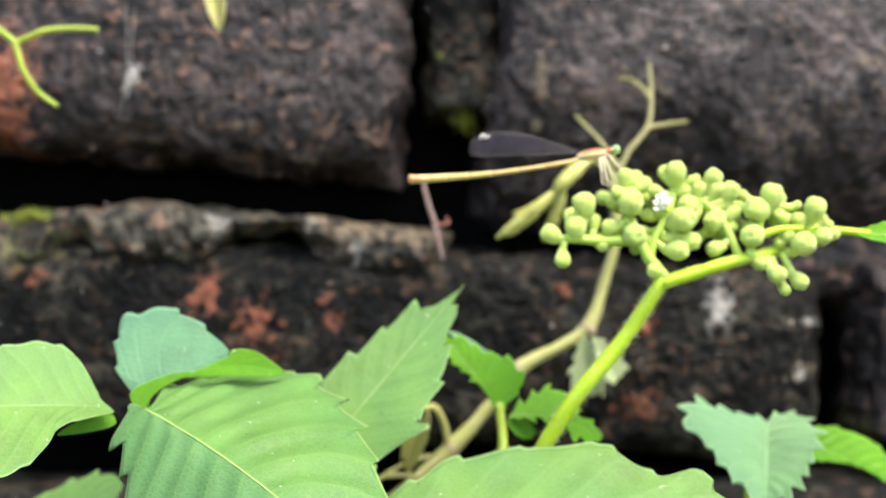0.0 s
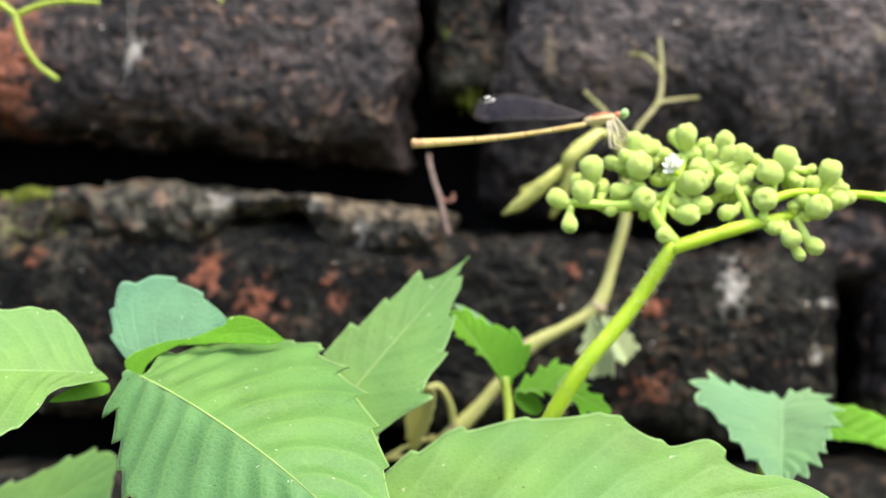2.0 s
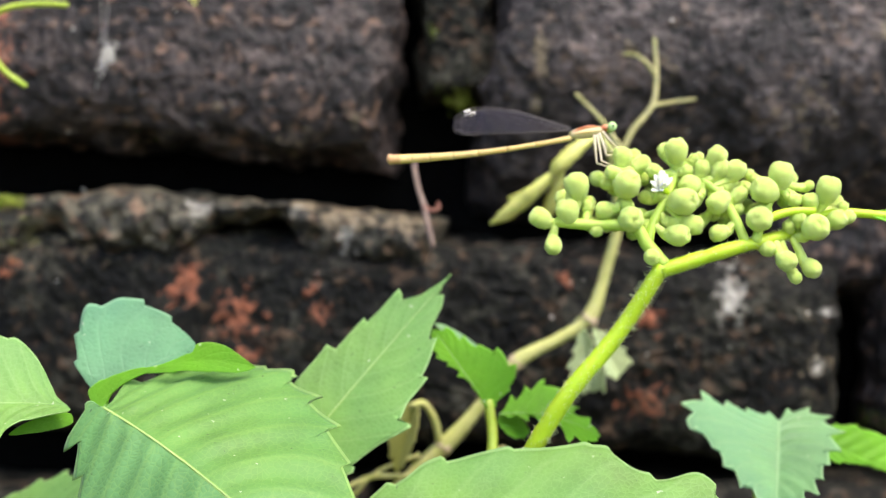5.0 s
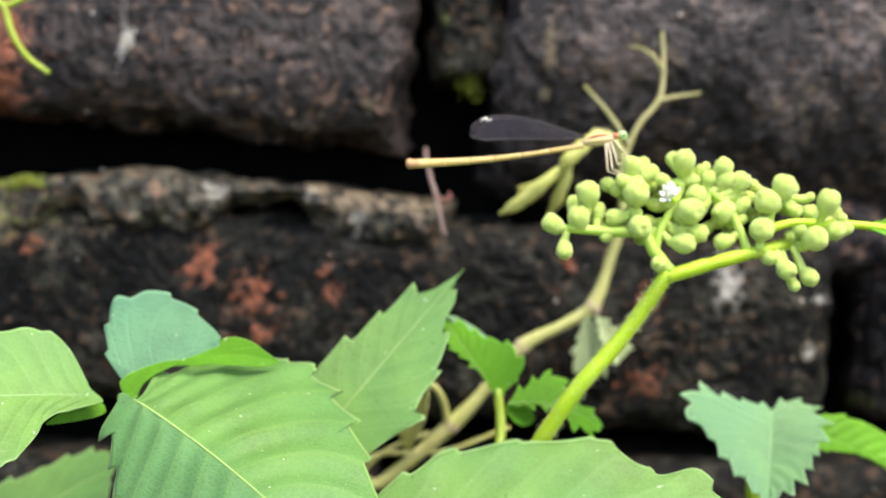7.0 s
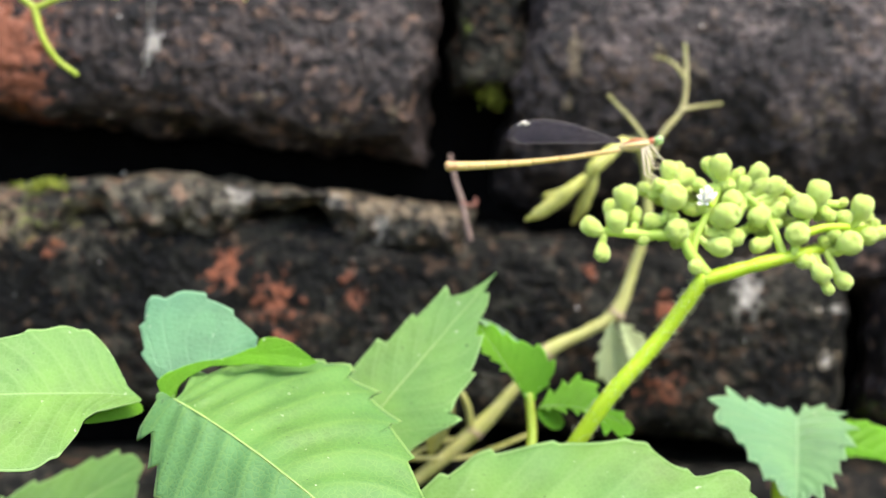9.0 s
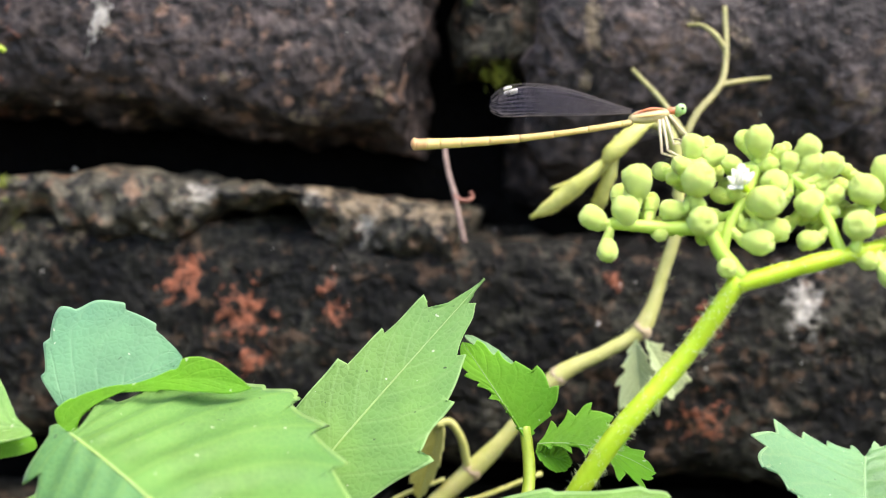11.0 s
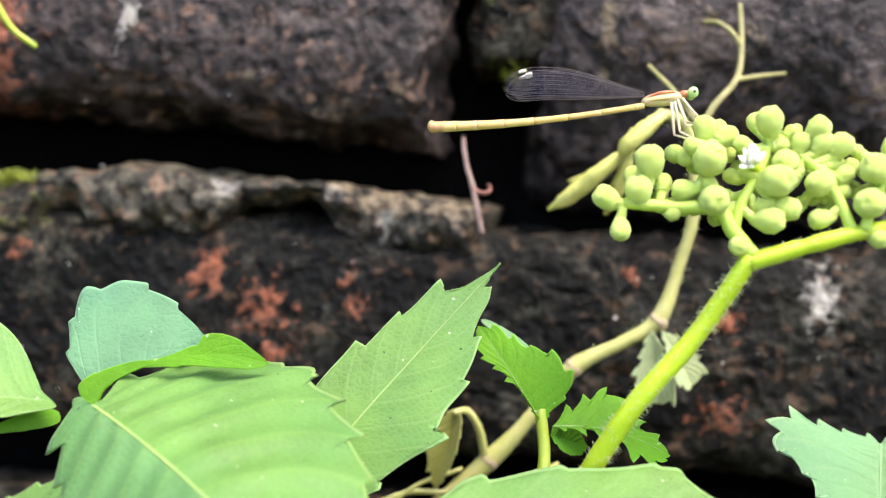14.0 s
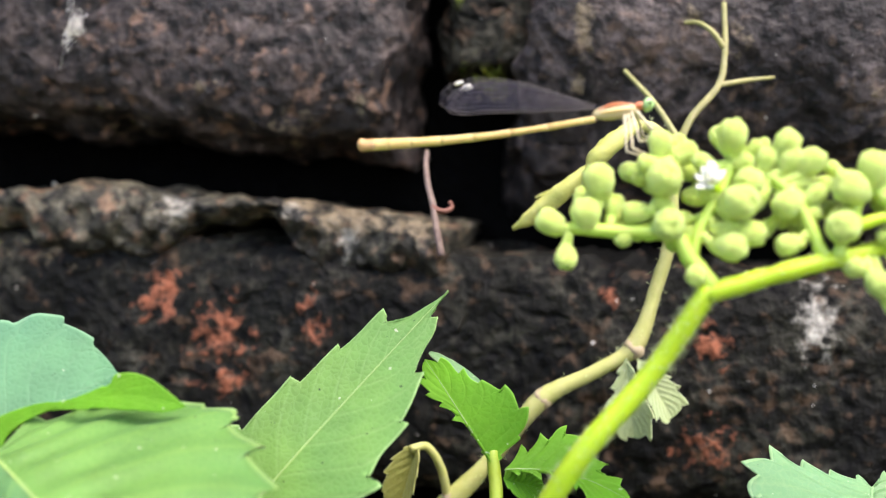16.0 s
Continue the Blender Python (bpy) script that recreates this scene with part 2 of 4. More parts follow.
THORAX = flesh_material("thorax_cream", (0.58, 0.45, 0.24), (0.7, 0.6, 0.34), 0.35, 500.0)
STRIPE = flesh_material("thorax_red", (0.5, 0.12, 0.06), (0.65, 0.24, 0.12), 0.35, 500.0)
EYE = flesh_material("eye_green", (0.36, 0.6, 0.22), (0.5, 0.72, 0.34), 0.15, 900.0)
PUPIL = flesh_material("eye_dark", (0.02, 0.03, 0.02), (0.05, 0.06, 0.04), 0.2, 900.0, 0.0)
LEG = flesh_material("leg_pale", (0.52, 0.44, 0.28), (0.66, 0.58, 0.4), 0.4, 500.0)
VEIN = flesh_material("wing_vein_brown", (0.03, 0.027, 0.03), (0.11, 0.09, 0.085), 0.6, 500.0, 0.0)
STIGMA = flesh_material("wing_spot_pale", (0.55, 0.52, 0.45), (0.75, 0.72, 0.66), 0.4, 900.0, 0.1)


def wing_material():
    m, t, b, out = graph("wing_membrane")
    clear = node(t, "ShaderNodeBsdfTransparent", Color=(0.93, 0.92, 0.93, 1))
    coord = t.nodes.new("ShaderNodeTexCoord").outputs["Object"]
    f = noise_tex(t, 260, 4, 0.6, coord)
    # the navy in the base colour imitates the membrane's blue reflection
    t.links.new(ramp(t, f, [(0.3, (0.035, 0.045, 0.13)), (0.7, (0.1, 0.095, 0.12))]), b.inputs["Base Color"])
    b.inputs["Roughness"].default_value = 0.3
    b.inputs["Specular IOR Level"].default_value = 0.15
    ms = t.nodes.new("ShaderNodeMixShader")
    ms.inputs[0].default_value = 0.085
    t.links.new(clear.outputs[0], ms.inputs[1])
    t.links.new(b.outputs[0], ms.inputs[2])
    t.links.new(ms.outputs[0], out.inputs["Surface"])
    bump(t, b, f, 0.0003, 0.4)
    return m


WING = wing_material()


def soil_material():
    m, t, b, _ = graph("soil")
    f = noise_tex(t, 40, 8, 0.7)
    big = noise_tex(t, 3, 4, 0.6)
    c = mix(t, big, ramp(t, f, [(0.3, (0.05, 0.035, 0.022)), (0.7, (0.16, 0.115, 0.075))]), (0.07, 0.09, 0.03))
    t.links.new(c, b.inputs["Base Color"])
    b.inputs["Roughness"].default_value = 0.9
    bump(t, b, f, 0.01)
    return m


SOIL = soil_material()


# ---- mesh helpers ----
def finish(name, me, material, parent=None, label="", smooth=True):
    me.materials.append(material)
    if smooth:
        me.polygons.foreach_set("use_smooth", np.ones(len(me.polygons), dtype=bool))
    ob = new(name, me)
    if parent is not None:
        ob.parent = parent
    if label:
        ob["label"] = label
    return ob


def part(name, bm, material, parent=None, label=""):
    me = bpy.data.meshes.new(name)
    bm.to_mesh(me)
    bm.free()
    return finish(name, me, material, parent, label)


def thing(name, at, label, category, group=""):
    ob = new(name)
    ob.empty_display_size = 0.01
    ob.location = at
    return tagged(ob, label, category, group)


def hashed(i, j, k, seed):
    n = (i * 374761393 + j * 668265263 + k * 2147483647 + seed * 1274126177) & 0xFFFFFFFF
    n = ((n ^ (n >> 13)) * 1274126177) & 0xFFFFFFFF
    return ((n ^ (n >> 16)) & 0xFFFF) / 32767.5 - 1.0


def value_noise(p, seed):
    q = np.floor(p).astype(np.int64)
    f = p - q
    f = f * f * (3 - 2 * f)
    total = np.zeros(len(p))
    for a in (0, 1):
        for b in (0, 1):
            for c in (0, 1):
                w = np.where(a, f[:, 0], 1 - f[:, 0]) * np.where(b, f[:, 1], 1 - f[:, 1]) * np.where(c, f[:, 2], 1 - f[:, 2])
                total += w * hashed(q[:, 0] + a, q[:, 1] + b, q[:, 2] + c, seed)
    return total


def fbm(p, freq, octaves, seed, gain=0.55):
    total, amp = np.zeros(len(p)), 1.0
    for o in range(octaves):
        total += amp * value_noise(p * freq + 17.3 * o, seed + o)
        freq, amp = freq * 2.03, amp * gain
    return total


def grid_mesh(name, verts, nx, ny):
    a = np.arange(nx * ny).reshape(nx, ny)
    faces = np.stack([a[:-1, :-1], a[1:, :-1], a[1:, 1:], a[:-1, 1:]], -1).reshape(-1, 4)
    me = bpy.data.meshes.new(name)
    me.vertices.add(len(verts))
    me.vertices.foreach_set("co", np.asarray(verts, dtype=np.float32).ravel())
    me.loops.add(faces.size)
    me.loops.foreach_set("vertex_index", faces.ravel().astype(np.int32))
    me.polygons.add(len(faces))
    me.polygons.foreach_set("loop_start", np.arange(0, faces.size, 4, dtype=np.int32))
    me.update(calc_edges=True)
    return me


def smooth_line(points, per=8):
    """A smooth curve through a few points."""
    p = [Vector(q) for q in points]
    p = [p[0] * 2 - p[1]] + p + [p[-1] * 2 - p[-2]]
    out = []
    for i in range(1, len(p) - 2):
        for k in range(per):
            s = k / per
            out.append(0.5 * ((2 * p[i]) + (p[i + 1] - p[i - 1]) * s + (2 * p[i - 1] - 5 * p[i] + 4 * p[i + 1] - p[i + 2]) * s * s
                              + (3 * p[i] - p[i - 1] - 3 * p[i + 1] + p[i + 2]) * s ** 3))
    out.append(p[-2].copy())
    return out


def tube(bm, line, radius, sides=10, wobble=0.0):
    """A capped tube along a line; radius is a function of 0 to 1."""
    rings, side = [], Vector((0.3, 0.9, 0.2))
    n = len(line) - 1
    for i, c in enumerate(line):
        d = (line[min(i + 1, n)] - line[max(i - 1, 0)]).normalized()
        side = (side - d * side.dot(d)).normalized()
        up = d.cross(side)
        r = radius(i / n)
        rings.append([bm.verts.new(c + (side * math.cos(a) + up * math.sin(a)) * r * (1 + wobble * noise.noise(c * 900 + Vector((a, 0, 0)))))
                      for a in (math.tau * k / sides for k in range(sides))])
    for r0, r1 in zip(rings, rings[1:]):
        for k in range(sides):
            bm.faces.new((r0[k], r0[(k + 1) % sides], r1[(k + 1) % sides], r1[k]))
    for ring, c in ((rings[0], line[0]), (rings[-1], line[-1])):
        tip = bm.verts.new(c + (c - (line[1] if ring is rings[0] else line[-2])).normalized() * radius(0 if ring is rings[0] else 1) * 0.5)
        for k in range(sides):
            bm.faces.new((ring[k], ring[(k + 1) % sides], tip) if ring is rings[-1] else (ring[(k + 1) % sides], ring[k], tip))
    bmesh.ops.recalc_face_normals(bm, faces=bm.faces)


def stalk(name, points, r0, r1, material, parent, label="", per=8, sides=10, wobble=0.08, knots=()):
    bm = bmesh.new()

    def radius(s):
        r = r0 + (r1 - r0) * s
        return r * (1 + sum(0.35 * math.exp(-((s - k) / 0.03) ** 2) for k in knots))
    tube(bm, smooth_line(points, per), radius, sides, wobble)
    return part(name, bm, material, parent, label)


def hairs(name, points, radius, count, length, parent, rng):
    """Fine hairs standing off a stalk."""
    line = smooth_line(points, 12)
    bm = bmesh.new()
    for _ in range(count):
        s = rng.random() * (len(line) - 1.001)
        i = int(s)
        c = line[i].lerp(line[i + 1], s - i)
        d = (line[i + 1] - line[i]).normalized()
        n = Vector((rng.gauss(0, 1), rng.gauss(0, 1), rng.gauss(0, 1)))
        n = (n - d * n.dot(d)).normalized()
        a, tip = c + n * radius * 0.9, c + (n + d * rng.uniform(-0.4, 0.4)) * (radius + length * rng.uniform(0.5, 1.2))
        w = 0.00006
        base = [bm.verts.new(a + d * w), bm.verts.new(a - d * w * 0.6 + n.cross(d) * w), bm.verts.new(a - d * w * 0.6 - n.cross(d) * w)]
        t = bm.verts.new(tip)
        for k in range(3):
            bm.faces.new((base[k], base[(k + 1) % 3], t))
    ob = part(name, bm, HAIR, parent)
    ob["kind"] = "stuff"
    return ob


def outline(points, n):
    """A leaf's edge from base to tip through a few points (along, across), at even steps, with its outward direction."""
    line = smooth_line([(0, 0, 0)] + [(u, w, 0) for u, w in points] + [(1, 0, 0)], 8)
    p = np.array([(q.x, q.y) for q in line])
    run = np.concatenate([[0], np.cumsum(np.hypot(*np.diff(p, axis=0).T))])
    at = np.linspace(0, run[-1], n)
    e = np.stack([np.interp(at, run, p[:, 0]), np.interp(at, run, p[:, 1])], 1)
    d = np.gradient(e, axis=0)
    d /= np.maximum(1e-9, np.hypot(d[:, 0], d[:, 1]))[:, None]
    return e, d


def leaf(parent, base, tip, normal, width=0.0, material=None, fold=(10, 10), curl=(0, 0), bend=0.0, teeth=9, tooth=0.06,
         shape=(0.6, 0.9), quilt=0.0004, seed=1, sides=(1.0, 1.0), rib=True, label="", arch=0.0, left=None, right=None, name="leaf"):
    """A toothed leaf from base to tip. left, right: its two edges, along and across in leaf lengths; without them, width: half of it at the widest,
    and shape. fold and curl: degrees, for the left and right half; bend: how far the middle bows; arch: the same sideways;
    quilt: relief between the side veins."""
    base, tip = Vector(base), Vector(tip)
    x = tip - base
    length = x.length
    x.normalize()
    z = Vector(normal)
    z = (z - x * z.dot(x)).normalized()
    y = z.cross(x)
    nu, nv = max(80, teeth * 16) + 1, 14
    along = np.linspace(0, 1, nu)
    if left is None:
        p, q = shape
        peak = (p / (p + q)) ** p * (q / (p + q)) ** q
        steps = [0.01, 0.03, 0.07, 0.13, 0.2, 0.3, 0.4, 0.5, 0.6, 0.7, 0.8, 0.88, 0.94, 0.98]
        left, right = ([(a, width * k / length * a ** p * (1 - a) ** q / peak) for a in steps] for k in sides)
    width = length * max(w for _, w in (*left, *right))
    u = along[:, None] * np.ones((1, 2 * nv + 1))
    v = np.ones((nu, 1)) * np.linspace(-1, 1, 2 * nv + 1)[None, :]
    f = np.abs(v)
    on_left = v > 0
    saw = (u * teeth + 0.15 * np.sin(u * 9 + seed) + np.where(on_left, 0, 0.4)) % 1.0
    big = 1 + 0.45 * np.sin(u * 13.7 + seed * 2.1)
    rim = np.clip((f - 0.7) / 0.3, 0, 1) ** 1.4
    env = np.minimum(1, np.minimum(u * 8, (1 - u) * 7))
    out = rim * env * tooth * (width / length) * big * (np.where(saw < 0.9, (saw / 0.9) ** 1.7, (1 - saw) / 0.1) - 0.4) * 1.4
    drag = rim * env * (0.3 / teeth) * np.where(saw < 0.9, (saw / 0.9) ** 2, 0.6) * min(1.0, tooth * 7)
    px, s = np.zeros_like(u), np.zeros_like(u)
    for mask, points in ((on_left, left), (~on_left, right)):
        e, d = outline(points, nu)
        pu = u + (e[:, :1] - u) * f + drag * d[:, :1] - out * d[:, 1:]
        pw = e[:, 1:] * f + drag * d[:, 1:] + out * d[:, :1]
        px, s = np.where(mask, pu, px), np.where(mask, pw, s)
    px, s = px * length, s * length
    f0 = np.radians(np.where(on_left, fold[0], fold[1]))
    c0 = np.radians(np.where(on_left, curl[0], curl[1])) * f
    ang = f0 + c0 * 0.5
    py = np.sign(v) * s * np.cos(ang)
    pz = s * np.sin(ang)
    pz = pz + quilt * np.sin(np.pi * (u * 9 - f * 2.2)) ** 2 * np.minimum(1, f * 5) * (1 - 0.6 * f) * env
    flat = np.stack([px.ravel() * 60, py.ravel() * 60, np.full(px.size, seed * 3.1)], 1)
    pz = pz + 0.0009 * min(1.0, width / 0.012) * fbm(flat, 1.0, 2, seed).reshape(px.shape) * (0.25 + 0.75 * f) * env
    bow = np.clip(4 * (px / length) * (1 - px / length), 0, 1)
    pz = pz + bend * length * bow
    py = py + arch * length * bow
    me = grid_mesh(name, np.stack([px, py, pz], -1).reshape(-1, 3), nu, 2 * nv + 1)
    layer = me.uv_layers.new(name="UVMap")
    idx = np.empty(len(me.loops), dtype=np.int32)
    me.loops.foreach_get("vertex_index", idx)
    uv = np.stack([u.ravel(), (v.ravel() + 1) / 2], 1)[idx]
    layer.data.foreach_set("uv", uv.astype(np.float32).ravel())
    ob = finish(name, me, material or LEAF, parent, label)
    world_m = Matrix((x, y, z)).transposed().to_4x4()
    world_m.translation = base
    ob.matrix_basis = Matrix.Translation(-parent.location) @ world_m
    thick = ob.modifiers.new("thickness", "SOLIDIFY")
    thick.thickness, thick.offset = 0.00022, -1
    if rib:
        bm = bmesh.new()
        mid = [Vector((px[i, nv], py[i, nv], pz[i, nv] + 0.00003)) for i in range(0, nu, 2)]
        tube(bm, mid, lambda k: min(width, 0.016) * (0.017 - 0.014 * k), 6)
        part("midrib", bm, RIB if material in (None, LEAF, LEAF_DEEP, LEAF_BROAD) else material, ob)
    return ob


STAINS_AND_LIGHT = {
    0: [(-0.1110, 0.4480, 0.018, 0.016, 1.15), (-0.1040, 0.4380, 0.010, 0.011, 1.0), (-0.0535, 0.3926, 0.008, 0.008), (-0.0405, 0.3856, 0.009, 0.009), (-0.0205, 0.3886, 0.005, 0.009, 0.62), (0.0600, 0.3852, 0.006, 0.006),
        (0.0590, 0.3646, 0.008, 0.006), (-0.0975, 0.3976, 0.006, 0.004), (-0.0395, 0.3766, 0.006, 0.006), (0.0393, 0.3946, 0.003, 0.005)],
    1: [(-0.05, 0.4115, 0.005, 0.003), (-0.026, 0.411, 0.003, 0.002), (-0.0145, 0.4045, 0.0022, 0.005), (0.0802, 0.3903, 0.0042, 0.0075, 0.8), (0.1040, 0.3860, 0.0026, 0.0018), (-0.0705, 0.4485, 0.0016, 0.0035, 0.8), (0.1014, 0.3726, 0.002, 0.0025)],
    # the first two tan spots paint light from above on the lower brick's left
    2: [(-0.1060, 0.4040, 0.024, 0.010, 0.8), (-0.0780, 0.4020, 0.012, 0.005, 0.6), (-0.031, 0.4105, 0.012, 0.004), (-0.014, 0.4095, 0.012, 0.005, 1.0), (0.0, 0.4075, 0.008, 0.004, 1.0), (-0.0240, 0.4127, 0.008, 0.003, 1.0), (-0.075, 0.4165, 0.014, 0.003), (-0.014, 0.404, 0.003, 0.006), (0.0341, 0.4483, 0.003, 0.008, 0.95), (0.0330, 0.4370, 0.0025, 0.004, 0.9), (0.0966, 0.4350, 0.013, 0.013), (-0.0266, 0.4291, 0.01, 0.006), (-0.0115, 0.4346, 0.004, 0.006), (0.0548, 0.4496, 0.004, 0.006),
        (0.0631, 0.4446, 0.006, 0.006), (0.1014, 0.3706, 0.008, 0.02, 0.66), (-0.0643, 0.4296, 0.012, 0.006), (-0.0436, 0.4376, 0.006, 0.004), (-0.0125, 0.4086, 0.012, 0.005), (0.1201, 0.4526, 0.012, 0.008)],
    # the first green spot paints the same top light; the rest are moss
    3: [(-0.0990, 0.4055, 0.016, 0.008, 0.6), (0.0129, 0.4396, 0.006, 0.006), (-0.1020, 0.4126, 0.006, 0.004), (0.0082, 0.4586, 0.003, 0.006, 0.6), (0.1191, 0.3576, 0.006, 0.004)],
}


STRENGTH = (0.72, 0.66, 0.66, 0.8)


def block(name, size, back, res, seed, rough, rounding, tilt=0.0, at=None, wobble=0.0, undercut=(0.0, 0.3)):
    """A weathered brick or lump: its front wraps round the four edges and runs back. Built about its front's middle."""
    (lx, lz), d = size, back
    nx, nz = max(8, int((lx + 2 * d) / res)), max(6, int((lz + 2 * d) / res))
    s = np.linspace(-d, lx + d, nx)[:, None] * np.ones((1, nz))
    r = np.ones((nx, 1)) * np.linspace(-d, lz + d, nz)[None, :]

    def soft(a):
        return 0.5 * (-a + np.sqrt(a * a + rounding * rounding))
    ga, gb, gc, gd = soft(s), soft(lx - s), soft(r), soft(lz - r)
    p = np.stack([(s + ga - gb - lx / 2).ravel(), (ga + gb + gc + gd).ravel(), (r + gc - gd - lz / 2).ravel()], 1)
    front = np.clip(1 - p[:, 1] / (rounding * 2), 0, 1)
    p[:, 1] += undercut[0] * np.clip(1 - (p[:, 2] + lz / 2) / (undercut[1] * lz), 0, 1) ** 1.5
    q = p + seed * 0.37
    p[:, 0] += wobble * fbm(q, 90, 3, seed + 5)
    p[:, 2] += wobble * fbm(q, 90, 3, seed + 9)
    bumpy = 0.8 * fbm(q, 45, 2, seed) + 0.4 * fbm(q, 190, 2, seed + 20)
    pits = np.minimum(0, fbm(q, 420, 2, seed + 40) + 0.15)
    p[:, 1] -= rough * bumpy + rough * 0.6 * pits + rough * 0.25 * fbm(q, 620, 1, seed + 80)
    edge_noise = rough * 0.8 * fbm(q, 260, 2, seed + 60) * (1 - front)
    p[:, 0] += edge_noise * np.sign(p[:, 0])
    p[:, 2] += edge_noise * np.sign(p[:, 2])
    c, sn = math.cos(radians(tilt)), math.sin(radians(tilt))
    p = np.stack([p[:, 0] * c - p[:, 2] * sn, p[:, 1], p[:, 0] * sn + p[:, 2] * c], 1)
    me = grid_mesh(name, p, nx, nz)
    paint(me, p, at)
    return me


def ledge(name, seed):
    """The crumbled bed of mortar on a course of bricks: a long rounded lip, broken by hollows. Built in the wall's space."""
    nx, curve = 330, 34
    x = np.linspace(-0.138, 0.0115, nx)  # the bed is whole but for the hollow near x = -0.04
    top = np.interp(x, (-0.138, -0.112, -0.099, -0.0885, -0.0805, -0.066, -0.057, -0.04, -0.027, -0.012, 0.0, 0.0115), (0.4115, 0.413, 0.413, 0.4155, 0.4178, 0.4168, 0.4155, 0.4146, 0.4134, 0.4124, 0.411, 0.4085))
    high = np.interp(x, (-0.138, -0.09, -0.07, -0.056, -0.046, -0.03, -0.02, -0.008, 0.0115), (0.0165, 0.0155, 0.0150, 0.0120, 0.0066, 0.0060, 0.010, 0.0130, 0.009))
    line = np.stack([x * 1.0, np.zeros(nx), np.zeros(nx)], 1)
    top = top + 0.0011 * fbm(line, 75, 3, seed)
    high = high * (1 + 0.4 * fbm(line, 90, 3, seed + 3)) * np.clip((0.0125 - x) / 0.006, 0.1, 1)
    th = np.linspace(math.pi / 2, -math.pi / 2, curve)
    deep = np.linspace(0.034, 0.0115, 8)[:-1]
    y = np.concatenate([deep, 0.0115 - 0.0095 * np.cos(th) ** 0.8, deep[::-1]])
    z = np.concatenate([np.full(7, 0.5), 0.5 * np.sin(th), np.full(7, -0.5)])
    p = np.stack([np.repeat(x, len(y)), np.tile(y, nx), ((top - high / 2)[:, None] + high[:, None] * z[None, :]).ravel()], 1)
    p[:, 1] -= 0.0026 * fbm(p, 60, 3, seed + 11) + 0.0013 * fbm(p, 230, 4, seed + 17) + 0.0042 * np.minimum(0, fbm(p, 120, 3, seed + 23) + 0.2)
    p[:, 2] += 0.0012 * fbm(p, 130, 4, seed + 31)
    p[:, 1] += 0.02 * np.clip((p[:, 0] - 0.004) / 0.0075, 0, 1) ** 2
    me = grid_mesh(name, p, nx, len(y))
    paint(me, p, (0, 0, 0))
    return me


def paint(me, p, at):
    """Lays the stains and painted light patches that reach this piece, as seen from the front, on its points."""
    stain_light = np.zeros((len(p), 4), dtype=np.float32)
    if at is not None:
        wx, wz = p[:, 0] + at[0], p[:, 2] + at[2]
        for k, spots in STAINS_AND_LIGHT.items():
            for x0, z0, rx, rz, *own in spots:
                e = ((wx - x0) / rx) ** 2 + ((wz - z0) / rz) ** 2
                stain_light[:, k] = np.maximum(stain_light[:, k], (own or [STRENGTH[k]])[0] * np.exp(-0.9 * e))
    me.attributes.new("growth_light", "FLOAT", "POINT").data.foreach_set("value", stain_light[:, 3].copy())
    stain_light[:, 3] = 1
    me.color_attributes.new("stain_light", "FLOAT_COLOR", "POINT").data.foreach_set("color", stain_light.ravel())


# ---- ground ----
bm = bmesh.new()
bmesh.ops.create_grid(bm, x_segments=60, y_segments=60, size=40)
for v in bm.verts:
    v.co.z = -0.03 * abs(noise.noise(v.co * 0.4)) * min(1, max(0, abs(v.co.y) - 0.5))
ground = part("ground", bm, SOIL)
tagged(ground, "bare dark soil at the foot of a brick wall", "ground", kind="structure")

# ---- flowering vine ----
vine = thing("flowering_vine", (0.03, -0.06, 0.0), "green climbing vine with serrated leaves and pale round buds", "vine")
rng = random.Random(4)


def local(parent, points):
    return [Vector(q) - parent.location for q in points]


stem_line = [(0.03, -0.06, 0.0), (0.022, -0.062, 0.15), (0.012, -0.056, 0.28), (0.0191, -0.0580, 0.3484), (0.0245, -0.0625, 0.3614), (0.0317, -0.0670, 0.3744), (0.0411, -0.0672, 0.3858), (0.0487, -0.0694, 0.3978)]
stem = stalk("stem", local(vine, stem_line), 0.0021, 0.00146, STEM, vine, "smooth bright green main stem")
hairs("stem_hair", local(vine, stem_line[3:]), 0.0016, 900, 0.00095, stem, random.Random(8))

cluster_lines = [
    [(0.0483, -0.0694, 0.3970), (0.0551, -0.0697, 0.3991), (0.0630, -0.0701, 0.4014), (0.0698, -0.0682, 0.4030), (0.0761, -0.0670, 0.4052)],
    [(0.0489, -0.0694, 0.3980), (0.0462, -0.0687, 0.4015), (0.0437, -0.0680, 0.4048), (0.0364, -0.0669, 0.4053), (0.0299, -0.0666, 0.4058)],
    [(0.0462, -0.0687, 0.4015), (0.0474, -0.0680, 0.4059), (0.0503, -0.0666, 0.4108), (0.0521, -0.0655, 0.4151)],
    [(0.0437, -0.0680, 0.4048), (0.0421, -0.0673, 0.4095), (0.0418, -0.0655, 0.4149)],
    [(0.0635, -0.0701, 0.4014), (0.0616, -0.0690, 0.4066), (0.0591, -0.0680, 0.4108), (0.0557, -0.0666, 0.4140)],
    [(0.0650, -0.0703, 0.4020), (0.0666, -0.0697, 0.4067), (0.0694, -0.0690, 0.4121)],
]
cluster = stalk("umbel", local(vine, cluster_lines[0]), 0.00145, 0.001, STEM, vine, "branched pale green umbel of round flower buds", wobble=0.2)
hairs("branch_hair", local(vine, cluster_lines[0]), 0.0012, 420, 0.0006, cluster, random.Random(9))
